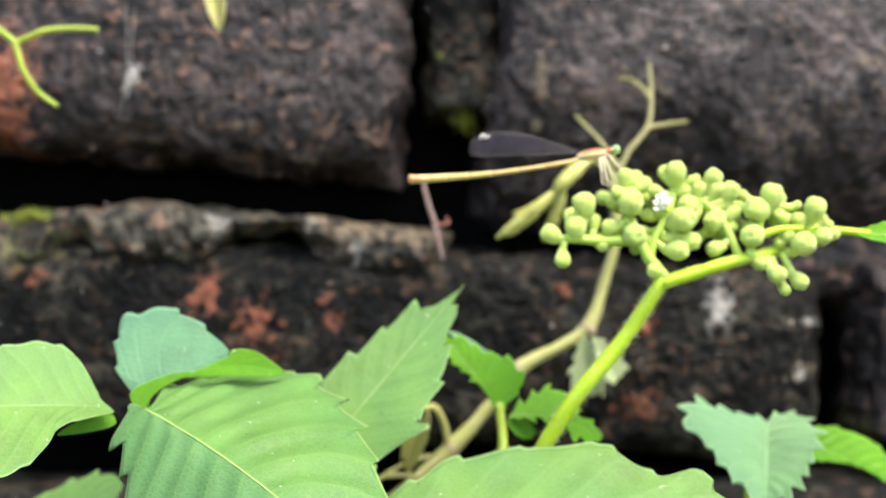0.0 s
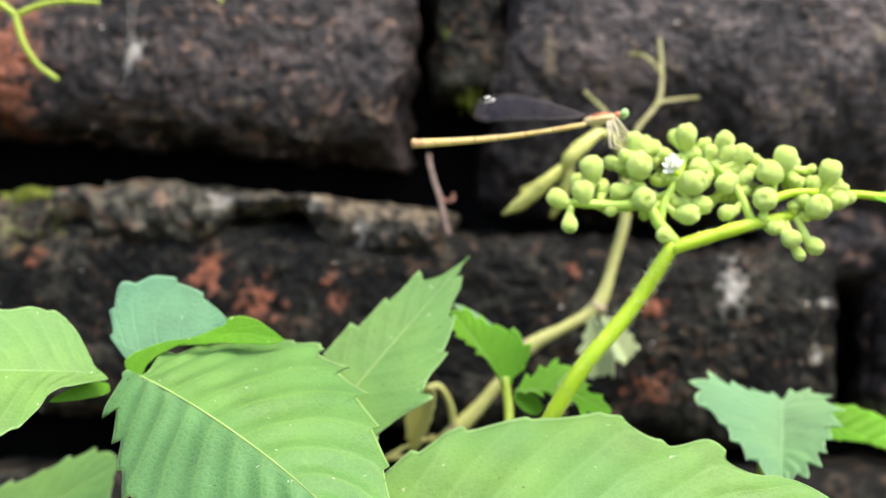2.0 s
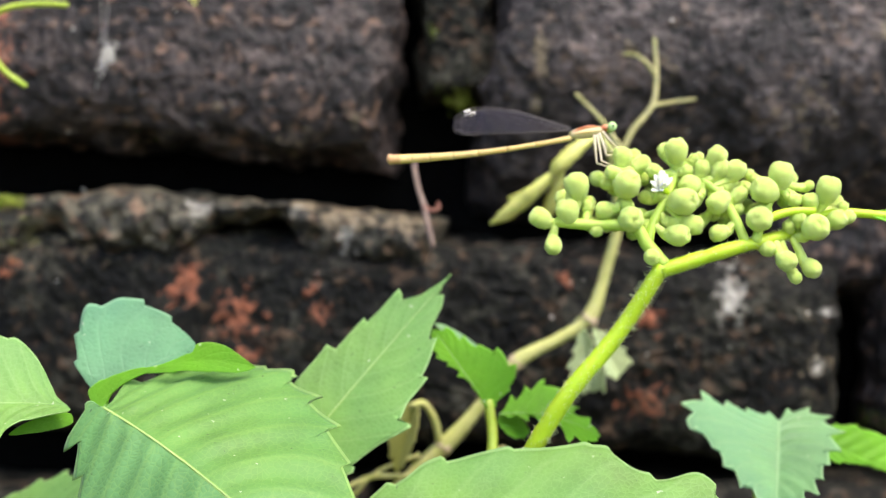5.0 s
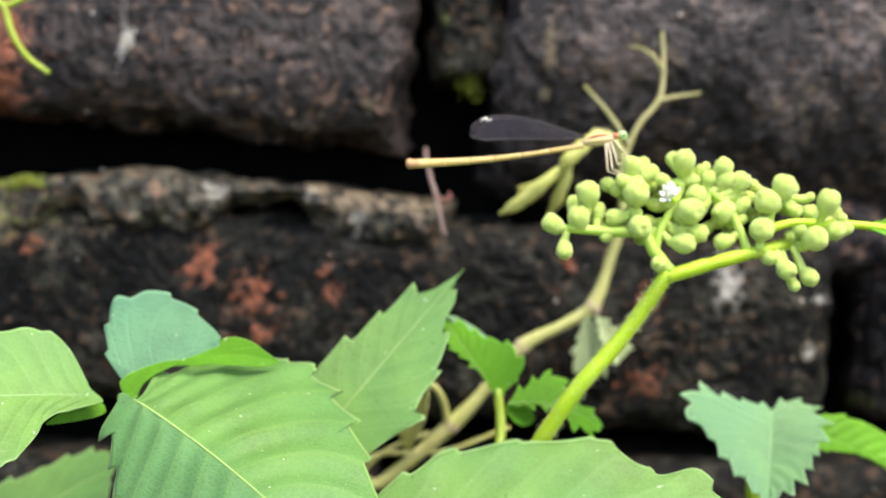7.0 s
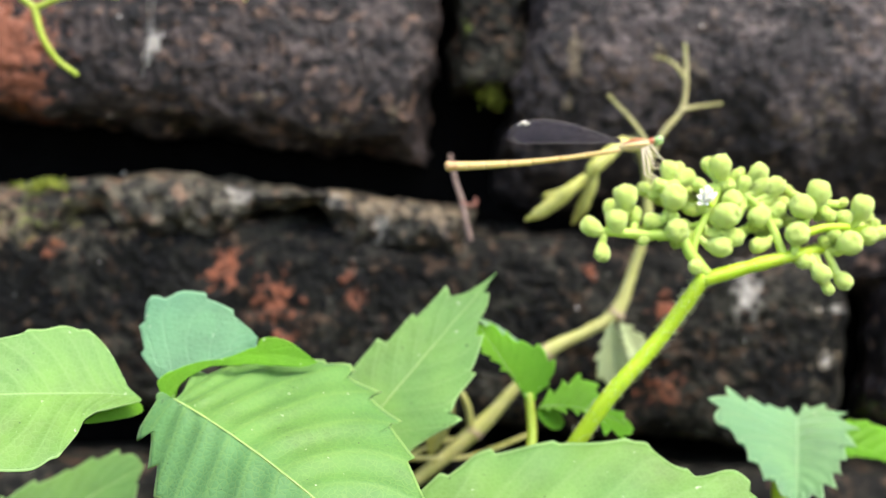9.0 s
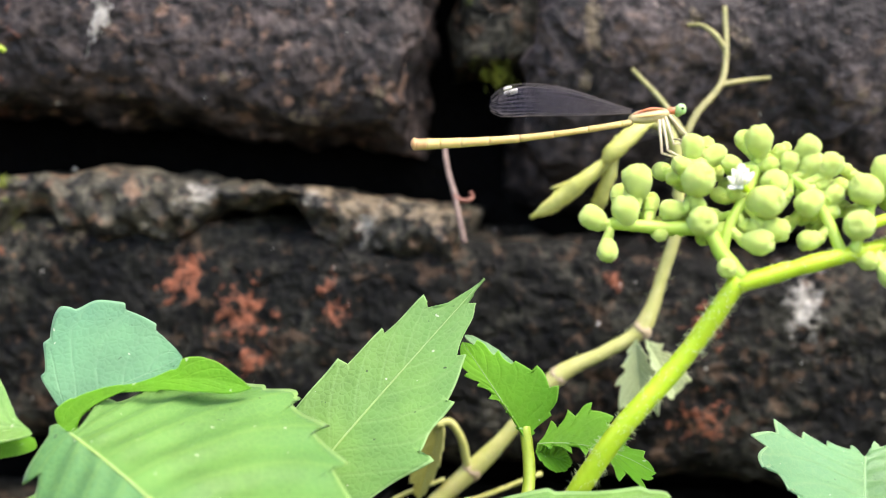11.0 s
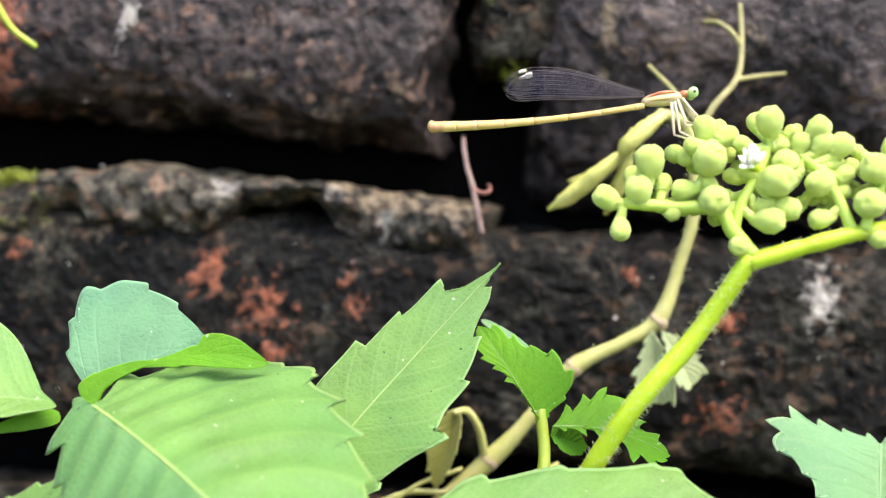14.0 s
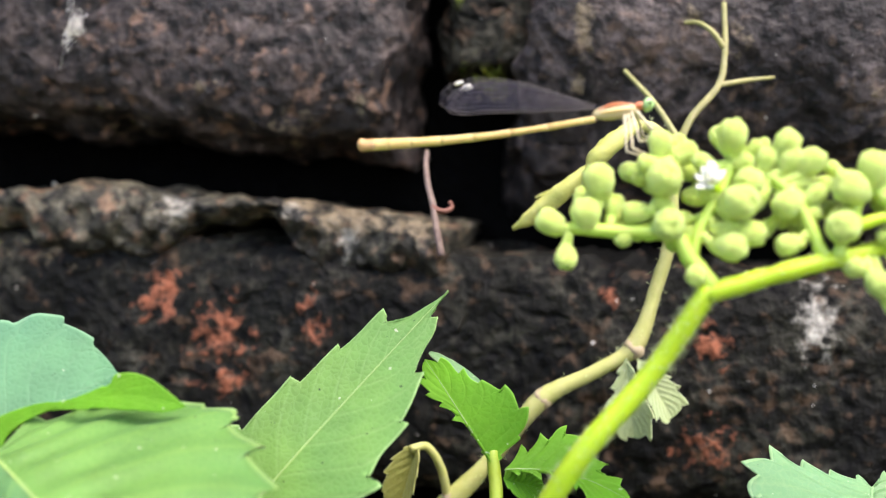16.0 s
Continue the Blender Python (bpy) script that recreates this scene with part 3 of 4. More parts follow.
for i, line in enumerate(cluster_lines[1:]):
    r0, r1 = (0.0013, 0.0009) if i == 0 else (0.0009, 0.0007)
    stalk("branch", local(vine, line), r0, r1, BRANCH, cluster)


def bud_mesh(k):
    """A rounded, faintly four-lobed bud that narrows to its stalk."""
    bm = bmesh.new()
    rows, cols = 14, 20
    rings = []
    for i in range(rows + 1):
        s = i / rows
        a = math.pi * s
        r = math.sin(a) ** (0.93 if s > 0.5 else 1.0) * (1.0 - 0.34 * (1 - s) ** 2.4)
        z = -1.3 * math.cos(a) if s < 0.5 else -1.02 * math.cos(a)
        ring = []
        for c in range(cols):
            b = math.tau * c / cols
            lobe = 1 + 0.07 * math.cos(4 * b) * s ** 3 - 0.06 * (1 - abs(math.sin(2 * b))) ** 4 * s
            w = 1 + 0.1 * noise.noise(Vector((math.cos(b), math.sin(b), z * 1.5 + 5 * k)) * 1.7) + 0.05 * noise.noise(Vector((math.cos(b), math.sin(b), z + 9 * k)) * 4.5)
            ring.append(bm.verts.new((r * lobe * w * math.cos(b), r * lobe * w * math.sin(b), z * w - 0.16 * max(0.0, 1 - r / 0.35) * (s > 0.5))))
        rings.append(ring)
    for r0, r1 in zip(rings, rings[1:]):
        for c in range(cols):
            bm.faces.new((r0[c], r0[(c + 1) % cols], r1[(c + 1) % cols], r1[c]))
    bmesh.ops.remove_doubles(bm, verts=bm.verts, dist=0.001)
    me = bpy.data.meshes.new("bud")
    bm.to_mesh(me)
    bm.free()
    me.materials.append(BUD)
    me.polygons.foreach_set("use_smooth", np.ones(len(me.polygons), dtype=bool))
    return me


BUD_MESHES = [bud_mesh(k) for k in range(4)]
# middle and radius of each bud in millimetres from the cluster's fork
LEFT_BUDS = [(-21.6, 2.9, 8.8, 2.33), (-16.7, 2.5, 10.0, 2.60), (-19.3, 2.3, 3.8, 1.95), (-14.9, 2.9, 14.6, 2.81), (-11.4, 2.5, 6.6, 1.52), (-13.0, 3.6, 11.0, 1.19), (-9.9, 2.5, 10.1, 2.06), (-6.4, 4.7, 19.9, 2.19), (-3.0, 4.6, 18.6, 2.07), (-8.2, 3.6, 16.9, 1.74), (-6.2, 0.9, 14.6, 3.12), (-0.9, 3.3, 17.3, 1.63), (-5.6, 0.3, 8.5, 2.78), (-0.1, 2.6, 12.9, 1.62), (-6.1, 2.6, 11.0, 1.73)]
MIDDLE_BUDS = [(3.1, 2.8, 20.9, 2.59), (5.0, 3.0, 17.2, 1.41), (7.7, 2.5, 17.6, 1.83), (6.3, 3.5, 19.4, 1.19), (10.3, 2.3, 19.7, 2.27), (10.8, 2.1, 17.5, 2.16), (13.5, 1.7, 17.2, 2.26), (5.3, 1.8, 14.5, 2.42), (3.6, -0.2, 11.5, 3.10), (2.2, 1.6, 7.6, 1.73), (2.6, -0.5, 5.5, 2.46), (5.5, 0.8, 7.4, 2.26), (-1.9, -0.2, 1.7, 1.87), (10.2, 0.9, 11.4, 2.47), (13.6, 1.3, 10.1, 1.51), (14.0, 1.4, 12.7, 1.83), (10.1, 0.5, 5.9, 1.93)]
RIGHT_BUDS = [(17.9, -0.8, 13.4, 2.87), (21.3, 0.5, 16.2, 2.78), (16.9, -1.5, 8.3, 2.87), (12.3, 2.2, 14.3, 1.35), (23.7, 0.8, 11.7, 1.50), (26.5, 0.3, 11.4, 1.82), (29.5, -0.3, 13.6, 2.67), (24.2, -0.0, 8.4, 1.87), (26.4, -2.5, 6.7, 2.91), (30.8, -0.8, 8.1, 2.13), (32.9, -0.4, 8.6, 1.60), (22.6, 0.3, 7.1, 1.40), (18.5, -0.4, 3.1, 1.81), (21.3, -2.4, 0.9, 2.22), (26.0, -1.6, -0.5, 2.02), (23.2, -1.2, -2.0, 1.44), (25.1, -0.1, 5.2, 1.34), (32.3, 0.3, 10.5, 1.18)]
FORK = Vector((0.0487, -0.0694, 0.3978))
twigs = [Vector(q) - vine.location for line in cluster_lines for q in smooth_line(line, 6)]


def buds(rows):
    for x, y, z, r in rows:
        c = FORK + Vector((x, y, z)) * 0.001 - vine.location
        near = min(twigs, key=lambda q: (q + Vector((0, 0, -0.001)) - c).length)
        d = (c - near)
        d = (d.normalized() + Vector((rng.uniform(-0.2, 0.2), rng.uniform(-0.25, 0.1), 0.35))).normalized()
        ob = new("bud", BUD_MESHES[rng.randrange(4)])
        ob.parent = cluster
        turn = d.to_track_quat("Z", "Y").to_matrix().to_4x4() @ pose(0, 0, 0, 0, 0, rng.uniform(0, 90))
        ob.matrix_basis = Matrix.Translation(c) @ turn @ Matrix.Diagonal((r * 0.00087, r * 0.00087, r * 0.00088, 1))
        if (c - near).length > r * 0.0008:
            foot = c - d * r * 0.00095
            bm = bmesh.new()
            tube(bm, smooth_line([near, near.lerp(foot, 0.55) + d * 0.0002, foot, c - d * r * 0.0006], 4), lambda k, w=r: 0.0007 + 0.00006 * w * k + 0.00028 * w * k ** 3, 8)
            part("pedicel", bm, BUD, cluster)


buds(LEFT_BUDS)
buds(MIDDLE_BUDS)
buds(RIGHT_BUDS)
# smaller buds crowded behind the others
fill = []
for x, y, z, q in LEFT_BUDS[3:] + MIDDLE_BUDS + RIGHT_BUDS[:12]:
    for _ in range(3 if q > 2.0 else 2):
        fill.append((x + rng.uniform(-3.4, 3.4), y + rng.uniform(1.5, 6.0), z + rng.uniform(-3.6, 0.8), rng.uniform(1.0, 2.0)))
fill = [f for f in fill if f[2] > 5.0 + 0.2 * abs(f[0])]
buds(fill)

# the one open flower, its white petals round a small disc
flower_at = Vector((0.0484, -0.0690, 0.4119)) - vine.location
bm = bmesh.new()
bmesh.ops.create_uvsphere(bm, u_segments=14, v_segments=8, radius=0.0007, matrix=Matrix.Translation(flower_at))
part("flower_disc", bm, DISC, cluster, "small orange disc of the open flower")
for k in range(15):
    bm = bmesh.new()
    bmesh.ops.create_uvsphere(bm, u_segments=10, v_segments=8, radius=1.0)
    for v in bm.verts:
        v.co.x = (v.co.x + 1) * 0.5
        w = 1 - 0.5 * v.co.x
        v.co = Vector((v.co.x * 0.0023, v.co.y * 0.0008 * w, v.co.z * 0.0003 + 0.0007 * v.co.x ** 2))
    ob = part("petal", bm, PETAL, cluster, "tiny white petal")
    ob.matrix_basis = Matrix.Translation(flower_at) @ pose(0, 0, 0, 55, 0, 0) @ pose(0, 0, 0, 0, rng.uniform(-75, 15), k * 33 + rng.uniform(-16, 16)) @ Matrix.Diagonal((rng.uniform(0.85, 1.3),) * 3 + (1,))
bm = bmesh.new()
tube(bm, smooth_line([flower_at, Vector(cluster_lines[2][2]) - vine.location], 5), lambda k: 0.0006, 8)
part("pedicel", bm, STEM, cluster)

# leaves of the vine, from the nearest outwards
node_left = (-0.0540, -0.0700, 0.3708)
left_stem = [(0.02, -0.058, 0.0), (-0.01, -0.06, 0.15), (-0.035, -0.062, 0.28), (-0.0374, -0.0620, 0.3432), (-0.0459, -0.0640, 0.3601), node_left]
stalk("stem", local(vine, left_stem), 0.0022, 0.0014, STEM, vine)
leaf(vine, (-0.0497, -0.0735, 0.3735), (-0.0075, -0.1050, 0.3513), (0.12, -0.62, 0.77), fold=(-4, -30), bend=0.05, arch=0.0,
     left=((-0.010, 0.033), (-0.045, 0.103), (-0.046, 0.211), (-0.004, 0.322), (0.077, 0.430), (0.180, 0.485), (0.262, 0.528), (0.295, 0.505), (0.493, 0.455), (0.653, 0.372), (0.825, 0.261), (0.914, 0.191), (0.993, 0.093)),
     right=((-0.054, 0.012), (-0.057, 0.063), (-0.030, 0.127), (0.031, 0.161), (0.117, 0.212), (0.210, 0.281), (0.304, 0.330), (0.512, 0.327), (0.782, 0.205)), material=LEAF_BROAD, curl=(-4, -6), teeth=11, tooth=0.05, quilt=0.00105, seed=3, label="broad quilted light green leaf with a yellow midrib")
leaf(vine, (-0.0569, -0.0710, 0.3737), (-0.0929, -0.0850, 0.3747), (-0.1, -0.72, 0.68), fold=(8, 8), bend=0.03, arch=0.0,
     left=((-0.008, 0.046), (0.141, 0.107), (0.243, 0.165), (0.294, 0.268), (0.430, 0.437), (0.552, 0.464), (0.756, 0.368)),
     right=((0.051, 0.047), (0.072, 0.119), (0.105, 0.189), (0.167, 0.285), (0.255, 0.345), (0.332, 0.361), (0.429, 0.331), (0.564, 0.307), (0.780, 0.221)), teeth=5, tooth=0.025, quilt=0.0005, seed=7, rib=False)
leaf(vine, (-0.0564, -0.0690, 0.3711), (-0.0659, -0.0740, 0.3690), (0.1, -0.9, 0.2), 0.0014, LEAF_DEEP, fold=(4, 4), teeth=3, tooth=0.03, seed=9, rib=False, shape=(0.3, 0.7), quilt=0.0, arch=-0.03)
leaf(vine, (-0.0537, -0.0655, 0.3753), (-0.0361, -0.0625, 0.3839), (0.12, -0.7, 0.7), fold=(8, 4), bend=0.0, arch=0.0,
     left=((-0.036, 0.108), (-0.062, 0.294), (-0.029, 0.505), (0.074, 0.775), (0.205, 0.922), (0.329, 0.853), (0.535, 0.835), (0.747, 0.623), (0.862, 0.415), (0.948, 0.162)),
     right=((0.100, 0.001), (0.336, 0.009), (0.628, 0.095), (0.906, 0.092)), material=LEAF_SKY_TINT, teeth=6, tooth=0.03, quilt=0.0, seed=11, rib=False, label="young folded green leaf, its upper side tinted with reflected sky blue")
leaf(vine, (-0.0529, -0.0690, 0.3731), (-0.0242, -0.0670, 0.3798), (0.0, -0.9, 0.3), fold=(6, 6), bend=0.0, arch=0.14,
     left=((-0.010, 0.104), (0.088, 0.103), (0.239, 0.066), (0.434, 0.024), (0.623, 0.055), (0.683, 0.111), (0.829, 0.108), (0.933, 0.044)),
     right=((0.078, 0.060), (0.105, 0.004), (0.223, -0.023), (0.504, 0.044), (0.751, 0.072), (0.908, 0.054)), material=LEAF_DEEP, quilt=0.0, teeth=5, tooth=0.04, seed=12, rib=False)
leaf(vine, (-0.0224, -0.0600, 0.3567), (0.0112, -0.0445, 0.3962), (-0.25, -0.85, 0.4), fold=(6, 8), bend=0.02, arch=0.0,
     left=((0.031, 0.083), (0.154, 0.163), (0.318, 0.201), (0.466, 0.175), (0.526, 0.161), (0.639, 0.142), (0.802, 0.106), (0.856, 0.055), (0.943, 0.008)),
     right=((0.108, 0.139), (0.186, 0.196), (0.321, 0.235), (0.433, 0.256), (0.512, 0.218), (0.609, 0.197), (0.682, 0.167), (0.766, 0.108), (0.852, 0.058), (0.906, 0.018)), curl=(-4, -4), teeth=6, tooth=0.1, quilt=0.0002, seed=13, label="pointed light green leaf with coarse teeth")
leaf(vine, (-0.0133, -0.0800, 0.3452), (0.0740, -0.0880, 0.3517), (0.0, -0.55, 0.83), fold=(6, 6), bend=0.03, arch=0.0,
     left=((0.006, 0.088), (0.075, 0.153), (0.175, 0.217), (0.224, 0.252), (0.284, 0.263), (0.358, 0.271), (0.425, 0.276), (0.507, 0.266), (0.589, 0.269), (0.607, 0.242), (0.645, 0.195), (0.690, 0.179), (0.764, 0.185), (0.800, 0.125), (0.846, 0.090), (0.918, 0.075)),
     right=((0.092, 0.125), (0.257, 0.262), (0.505, 0.300), (0.747, 0.215), (0.900, 0.086)), teeth=9, tooth=0.03, quilt=0.0004, seed=17, label="large light green leaf with a wavy toothed edge")
leaf(vine, (-0.0480, -0.0560, 0.3335), (-0.0960, -0.0620, 0.3335), (-0.1, -0.55, 0.8), 0.0085, LEAF_DEEP, fold=(8, 8), teeth=7, tooth=0.08, seed=47, label="low dark green leaf in the shade of others")
sprig_node = (0.0186, -0.0455, 0.3710)
stalk("petiole", local(vine, [(0.0156, -0.0600, 0.3467), (0.0192, -0.0480, 0.3612), sprig_node]), 0.0012, 0.0010, TENDRIL, vine)
leaf(vine, (0.0187, -0.0465, 0.3689), (0.0076, -0.0445, 0.3852), (0.25, -0.9, 0.1), fold=(14, 6), bend=0.04, arch=0.0,
     left=((0.122, -0.004), (0.298, 0.000), (0.539, 0.058), (0.733, 0.138), (0.891, 0.113)),
     right=((0.055, 0.246), (0.136, 0.416), (0.364, 0.447), (0.539, 0.337), (0.668, 0.228), (0.868, 0.147)), material=LEAF_DEEP, teeth=7, tooth=0.1, seed=19, quilt=0.0001, label="small dark green leaf, folded along its midrib")
leaf(vine, (0.0168, -0.0432, 0.3812), (0.0080, -0.0425, 0.3862), (0.1, -0.8, 0.55), 0.0009, LEAF_TEAL, fold=(5, 5), teeth=4, tooth=0.06, seed=20, rib=False, shape=(0.6, 0.5), quilt=0.0)
leaf(vine, (0.0206, -0.0470, 0.3684), (0.0401, -0.0500, 0.3645), (0.1, -0.6, 0.75), fold=(12, 5), bend=0.0, arch=0.12,
     left=((0.072, 0.157), (0.195, 0.263), (0.327, 0.367), (0.522, 0.330), (0.704, 0.154), (0.902, 0.087)),
     right=((0.164, 0.053), (0.363, 0.030), (0.566, 0.108), (0.719, 0.224), (0.908, 0.187)), material=LEAF_DEEP, teeth=7, tooth=0.2, seed=23, quilt=0.0002, label="small dark green leaf, arching down")
leaf(vine, (0.0205, -0.0460, 0.3668), (0.0272, -0.0400, 0.3640), (0.1, -0.8, 0.5), 0.003, LEAF_DEEP, teeth=5, seed=29, rib=False)
stalk("petiole", local(vine, [(0.0735, -0.0672, 0.4052), (0.0800, -0.0690, 0.4072), (0.0890, -0.0695, 0.4066)]), 0.0009, 0.0008, STEM, vine)
leaf(vine, (0.0850, -0.0695, 0.4070), (0.1170, -0.0680, 0.4045), (0.0, -0.4, 0.92), 0.0078, LEAF_DEEP, fold=(6, 4), teeth=6, seed=31, shape=(1.0, 0.8), label="narrow bright green leaf beside the buds")
stalk("petiole", local(vine, [(0.0657, -0.0703, 0.4056), (0.0707, -0.0703, 0.4073), (0.0756, -0.0701, 0.4076)]), 0.0009, 0.0007, STEM, vine)
stalk("petiole", local(vine, [(-0.0374, -0.0620, 0.3432), (-0.0318, -0.0550, 0.3435), (-0.0231, -0.0460, 0.3539)]), 0.001, 0.0009, STEM, vine)
stalk("petiole", local(vine, [(0.013, -0.066, 0.27), (-0.0062, -0.0750, 0.3401), (-0.0139, -0.0780, 0.3482)]), 0.0012, 0.001, STEM, vine)

# ---- sprig with toothed leaves ----
sprig = thing("leaf_sprig", (0.09, -0.03, 0.0), "small green sprig with coarsely toothed drooping leaves", "plant")
stalk("stem", local(sprig, [(0.09, -0.03, 0.0), (0.085, -0.034, 0.2), (0.0750, -0.0400, 0.3419), (0.0767, -0.0360, 0.3476), (0.0793, -0.0340, 0.3561), (0.0794, -0.0365, 0.3605)]), 0.002, 0.0011, STEM, sprig)
leaf(sprig, (0.0796, -0.0360, 0.3652), (0.0727, -0.0560, 0.3500), (0.0, -0.75, 0.66), fold=(18, 16), bend=0.0, arch=0.0,
     left=((-0.130, 0.073), (-0.151, 0.217), (-0.054, 0.368), (0.173, 0.436), (0.427, 0.366), (0.719, 0.263), (0.889, 0.129)),
     right=((-0.041, 0.085), (0.031, 0.275), (0.096, 0.538), (0.177, 0.718), (0.470, 0.766), (0.591, 0.543), (0.760, 0.374), (0.867, 0.201)), material=LEAF_TEAL, teeth=10, tooth=0.09, quilt=0.0006, seed=37, label="broad toothed leaf folded like a trough")
leaf(sprig, (0.0877, -0.0360, 0.3618), (0.1126, -0.0360, 0.3495), (0.15, -0.75, 0.62), fold=(8, 8), bend=0.0, arch=0.0,
     left=((0.070, 0.134), (0.205, 0.222), (0.354, 0.258), (0.582, 0.279), (0.825, 0.169)),
     right=((0.056, 0.152), (0.156, 0.151), (0.333, 0.068), (0.535, 0.011), (0.792, 0.034)), material=LEAF_DEEP, teeth=6, tooth=0.04, seed=41, rib=False)

# ---- low leaf near the wall ----
low = thing("low_shoot", (-0.12, -0.025, 0.0), "single light green toothed leaf on a thin stem by the wall", "plant")
stalk("stem", local(low, [(-0.12, -0.025, 0.0), (-0.125, -0.025, 0.2), (-0.1050, -0.0340, 0.3272)]), 0.0018, 0.0011, STEM, low)
leaf(low, (-0.1050, -0.0340, 0.3272), (-0.0642, -0.0340, 0.3519), (-0.2, -0.75, 0.62), fold=(8, 8), bend=0.0, arch=0.0,
     left=((0.136, 0.177), (0.330, 0.214), (0.471, 0.203), (0.592, 0.184), (0.790, 0.160), (0.952, 0.098)),
     right=((0.365, 0.304), (0.649, 0.342), (0.867, 0.323), (0.925, 0.223), (0.934, 0.114), (0.977, 0.033)), teeth=8, tooth=0.05, seed=43)

# ---- hairy shoot against the wall ----
shoot = thing("climbing_shoot", (-0.06, -0.02, 0.0), "pale hairy vine shoot with tendrils against a brick wall", "vine")
shoot_line = [(-0.06, -0.02, 0.0), (-0.055, -0.018, 0.2), (-0.0234, -0.0140, 0.3328), (-0.0069, -0.0130, 0.3422), (0.0098, -0.0130, 0.3564), (0.0188, -0.0130, 0.3663), (0.0265, -0.0130, 0.3756), (0.0363, -0.0130, 0.3809), (0.0433, -0.0130, 0.3858),
              (0.0472, -0.0130, 0.3969), (0.0496, -0.0140, 0.4066), (0.0492, -0.0150, 0.4184), (0.0467, -0.0170, 0.4248), (0.0420, -0.0180, 0.4264)]
shoot_stem = stalk("stem", local(shoot, shoot_line), 0.0017, 0.0011, STEM_PALE, shoot, "pale yellow green hairy stem", knots=(0.31, 0.46, 0.62))
hairs("stem_hair", local(shoot, shoot_line[3:]), 0.0018, 260, 0.0007, shoot_stem, rng)
for at, r in (((0.0098, -0.0130, 0.3564), 0.0021), ((0.0265, -0.0130, 0.3756), 0.0019), ((0.0433, -0.0130, 0.3853), 0.002)):
    bm = bmesh.new()
    bmesh.ops.create_icosphere(bm, subdivisions=3, radius=r)
    for v in bm.verts:
        v.co *= 1 + 0.25 * noise.noise(v.co * 700)
    ob = part("stem_node", bm, NODE, shoot, "swollen pinkish stem node")
    ob.location = Vector(at) - shoot.location
for points, r in (([(0.0499, -0.0120, 0.4201), (0.0535, -0.0100, 0.4283), (0.0589, -0.0080, 0.4350), (0.0603, -0.0060, 0.4422), (0.0605, -0.0030, 0.4518)], 0.0007),
                  ([(0.0589, -0.0080, 0.4350), (0.0646, -0.0060, 0.4362), (0.0699, -0.0040, 0.4371)], 0.0005),
                  ([(0.0601, -0.0060, 0.4425), (0.0581, -0.0060, 0.4454), (0.0556, -0.0040, 0.4477), (0.0532, -0.0020, 0.4482)], 0.0005),
                  ([(0.0504, -0.0150, 0.4242), (0.0467, -0.0100, 0.4313), (0.0415, -0.0040, 0.4385)], 0.0006)):
    stalk("tendril", local(shoot, points), r * 1.2, r * 0.7, TENDRIL_TAN, shoot, "thin yellowish tendril", sides=7)
stalk("shoot_tip", local(shoot, [(0.0427, -0.0180, 0.4264), (0.0376, -0.0200, 0.4213), (0.0324, -0.0180, 0.4154), (0.0272, -0.0140, 0.4108)]), 0.0013, 0.0008, STEM_PALE, shoot, "nodding tip of the shoot")
for line, r in (([(0.0434, -0.0190, 0.4264), (0.0396, -0.0205, 0.4236), (0.0356, -0.0210, 0.4198), (0.0336, -0.0205, 0.4176)], 0.0019),
                ([(0.0345, -0.0205, 0.4186), (0.0296, -0.0195, 0.4140), (0.0248, -0.0170, 0.4100), (0.0206, -0.0145, 0.4072)], 0.0019),
                ([(0.0366, -0.0190, 0.4192), (0.0352, -0.0175, 0.4146), (0.0338, -0.0150, 0.4104), (0.0322, -0.0120, 0.4066)], 0.0017),
                ([(0.0318, -0.0170, 0.4158), (0.0280, -0.0150, 0.4140), (0.0246, -0.0120, 0.4132)], 0.0008)):
    bm = bmesh.new()
    tube(bm, smooth_line(local(shoot, line), 8), lambda k, w=r: 0.86 * w * (0.24 + 0.86 * math.sin(math.pi * min(1, 0.08 + 0.86 * k)) ** 1.3 + 0.05 * math.sin(k * 11)), 12, 0.25)
    part("folded_leaf", bm, YOUNG, shoot, "closely folded yellow green young leaf")
leaf(shoot, (0.0415, -0.0160, 0.3835), (0.0433, -0.0140, 0.3688), (-0.3, -0.8, 0.5), 0.0045, LEAF_WHITE, fold=(25, 30), teeth=5, tooth=0.2, seed=67, shape=(0.9, 0.3), quilt=0.0002, label="folded pale young leaf")
leaf(shoot, (0.0437, -0.0150, 0.3835), (0.0502, -0.0130, 0.3725), (0.3, -0.8, 0.5), 0.0040, LEAF_WHITE, fold=(25, 20), teeth=5, tooth=0.2, seed=71, shape=(0.9, 0.3), quilt=0.0002, label="folded pale young leaf")
stalk("petiole", local(shoot, [(0.0091, -0.0130, 0.3553), (0.0077, -0.0160, 0.3626), (0.0053, -0.0180, 0.3667), (0.0026, -0.0200, 0.3667)]), 0.0009, 0.0007, STEM_PALE, shoot)
leaf(shoot, (0.0036, -0.0190, 0.3671), (-0.0009, -0.0180, 0.3513), (-0.3, -0.9, 0.1), 0.0042, LEAF_YELLOW, fold=(45, 40), teeth=6, tooth=0.12, seed=73, quilt=0.0002, label="curled yellow green young leaf")
stalk("runner", local(shoot, [(-0.0153, -0.0120, 0.3455), (-0.0068, -0.0140, 0.3495), (0.0015, -0.0140, 0.3498), (0.0098, -0.0130, 0.3504), (0.0237, -0.0120, 0.3558)]), 0.0006, 0.0005, STEM_PALE, shoot, sides=7)
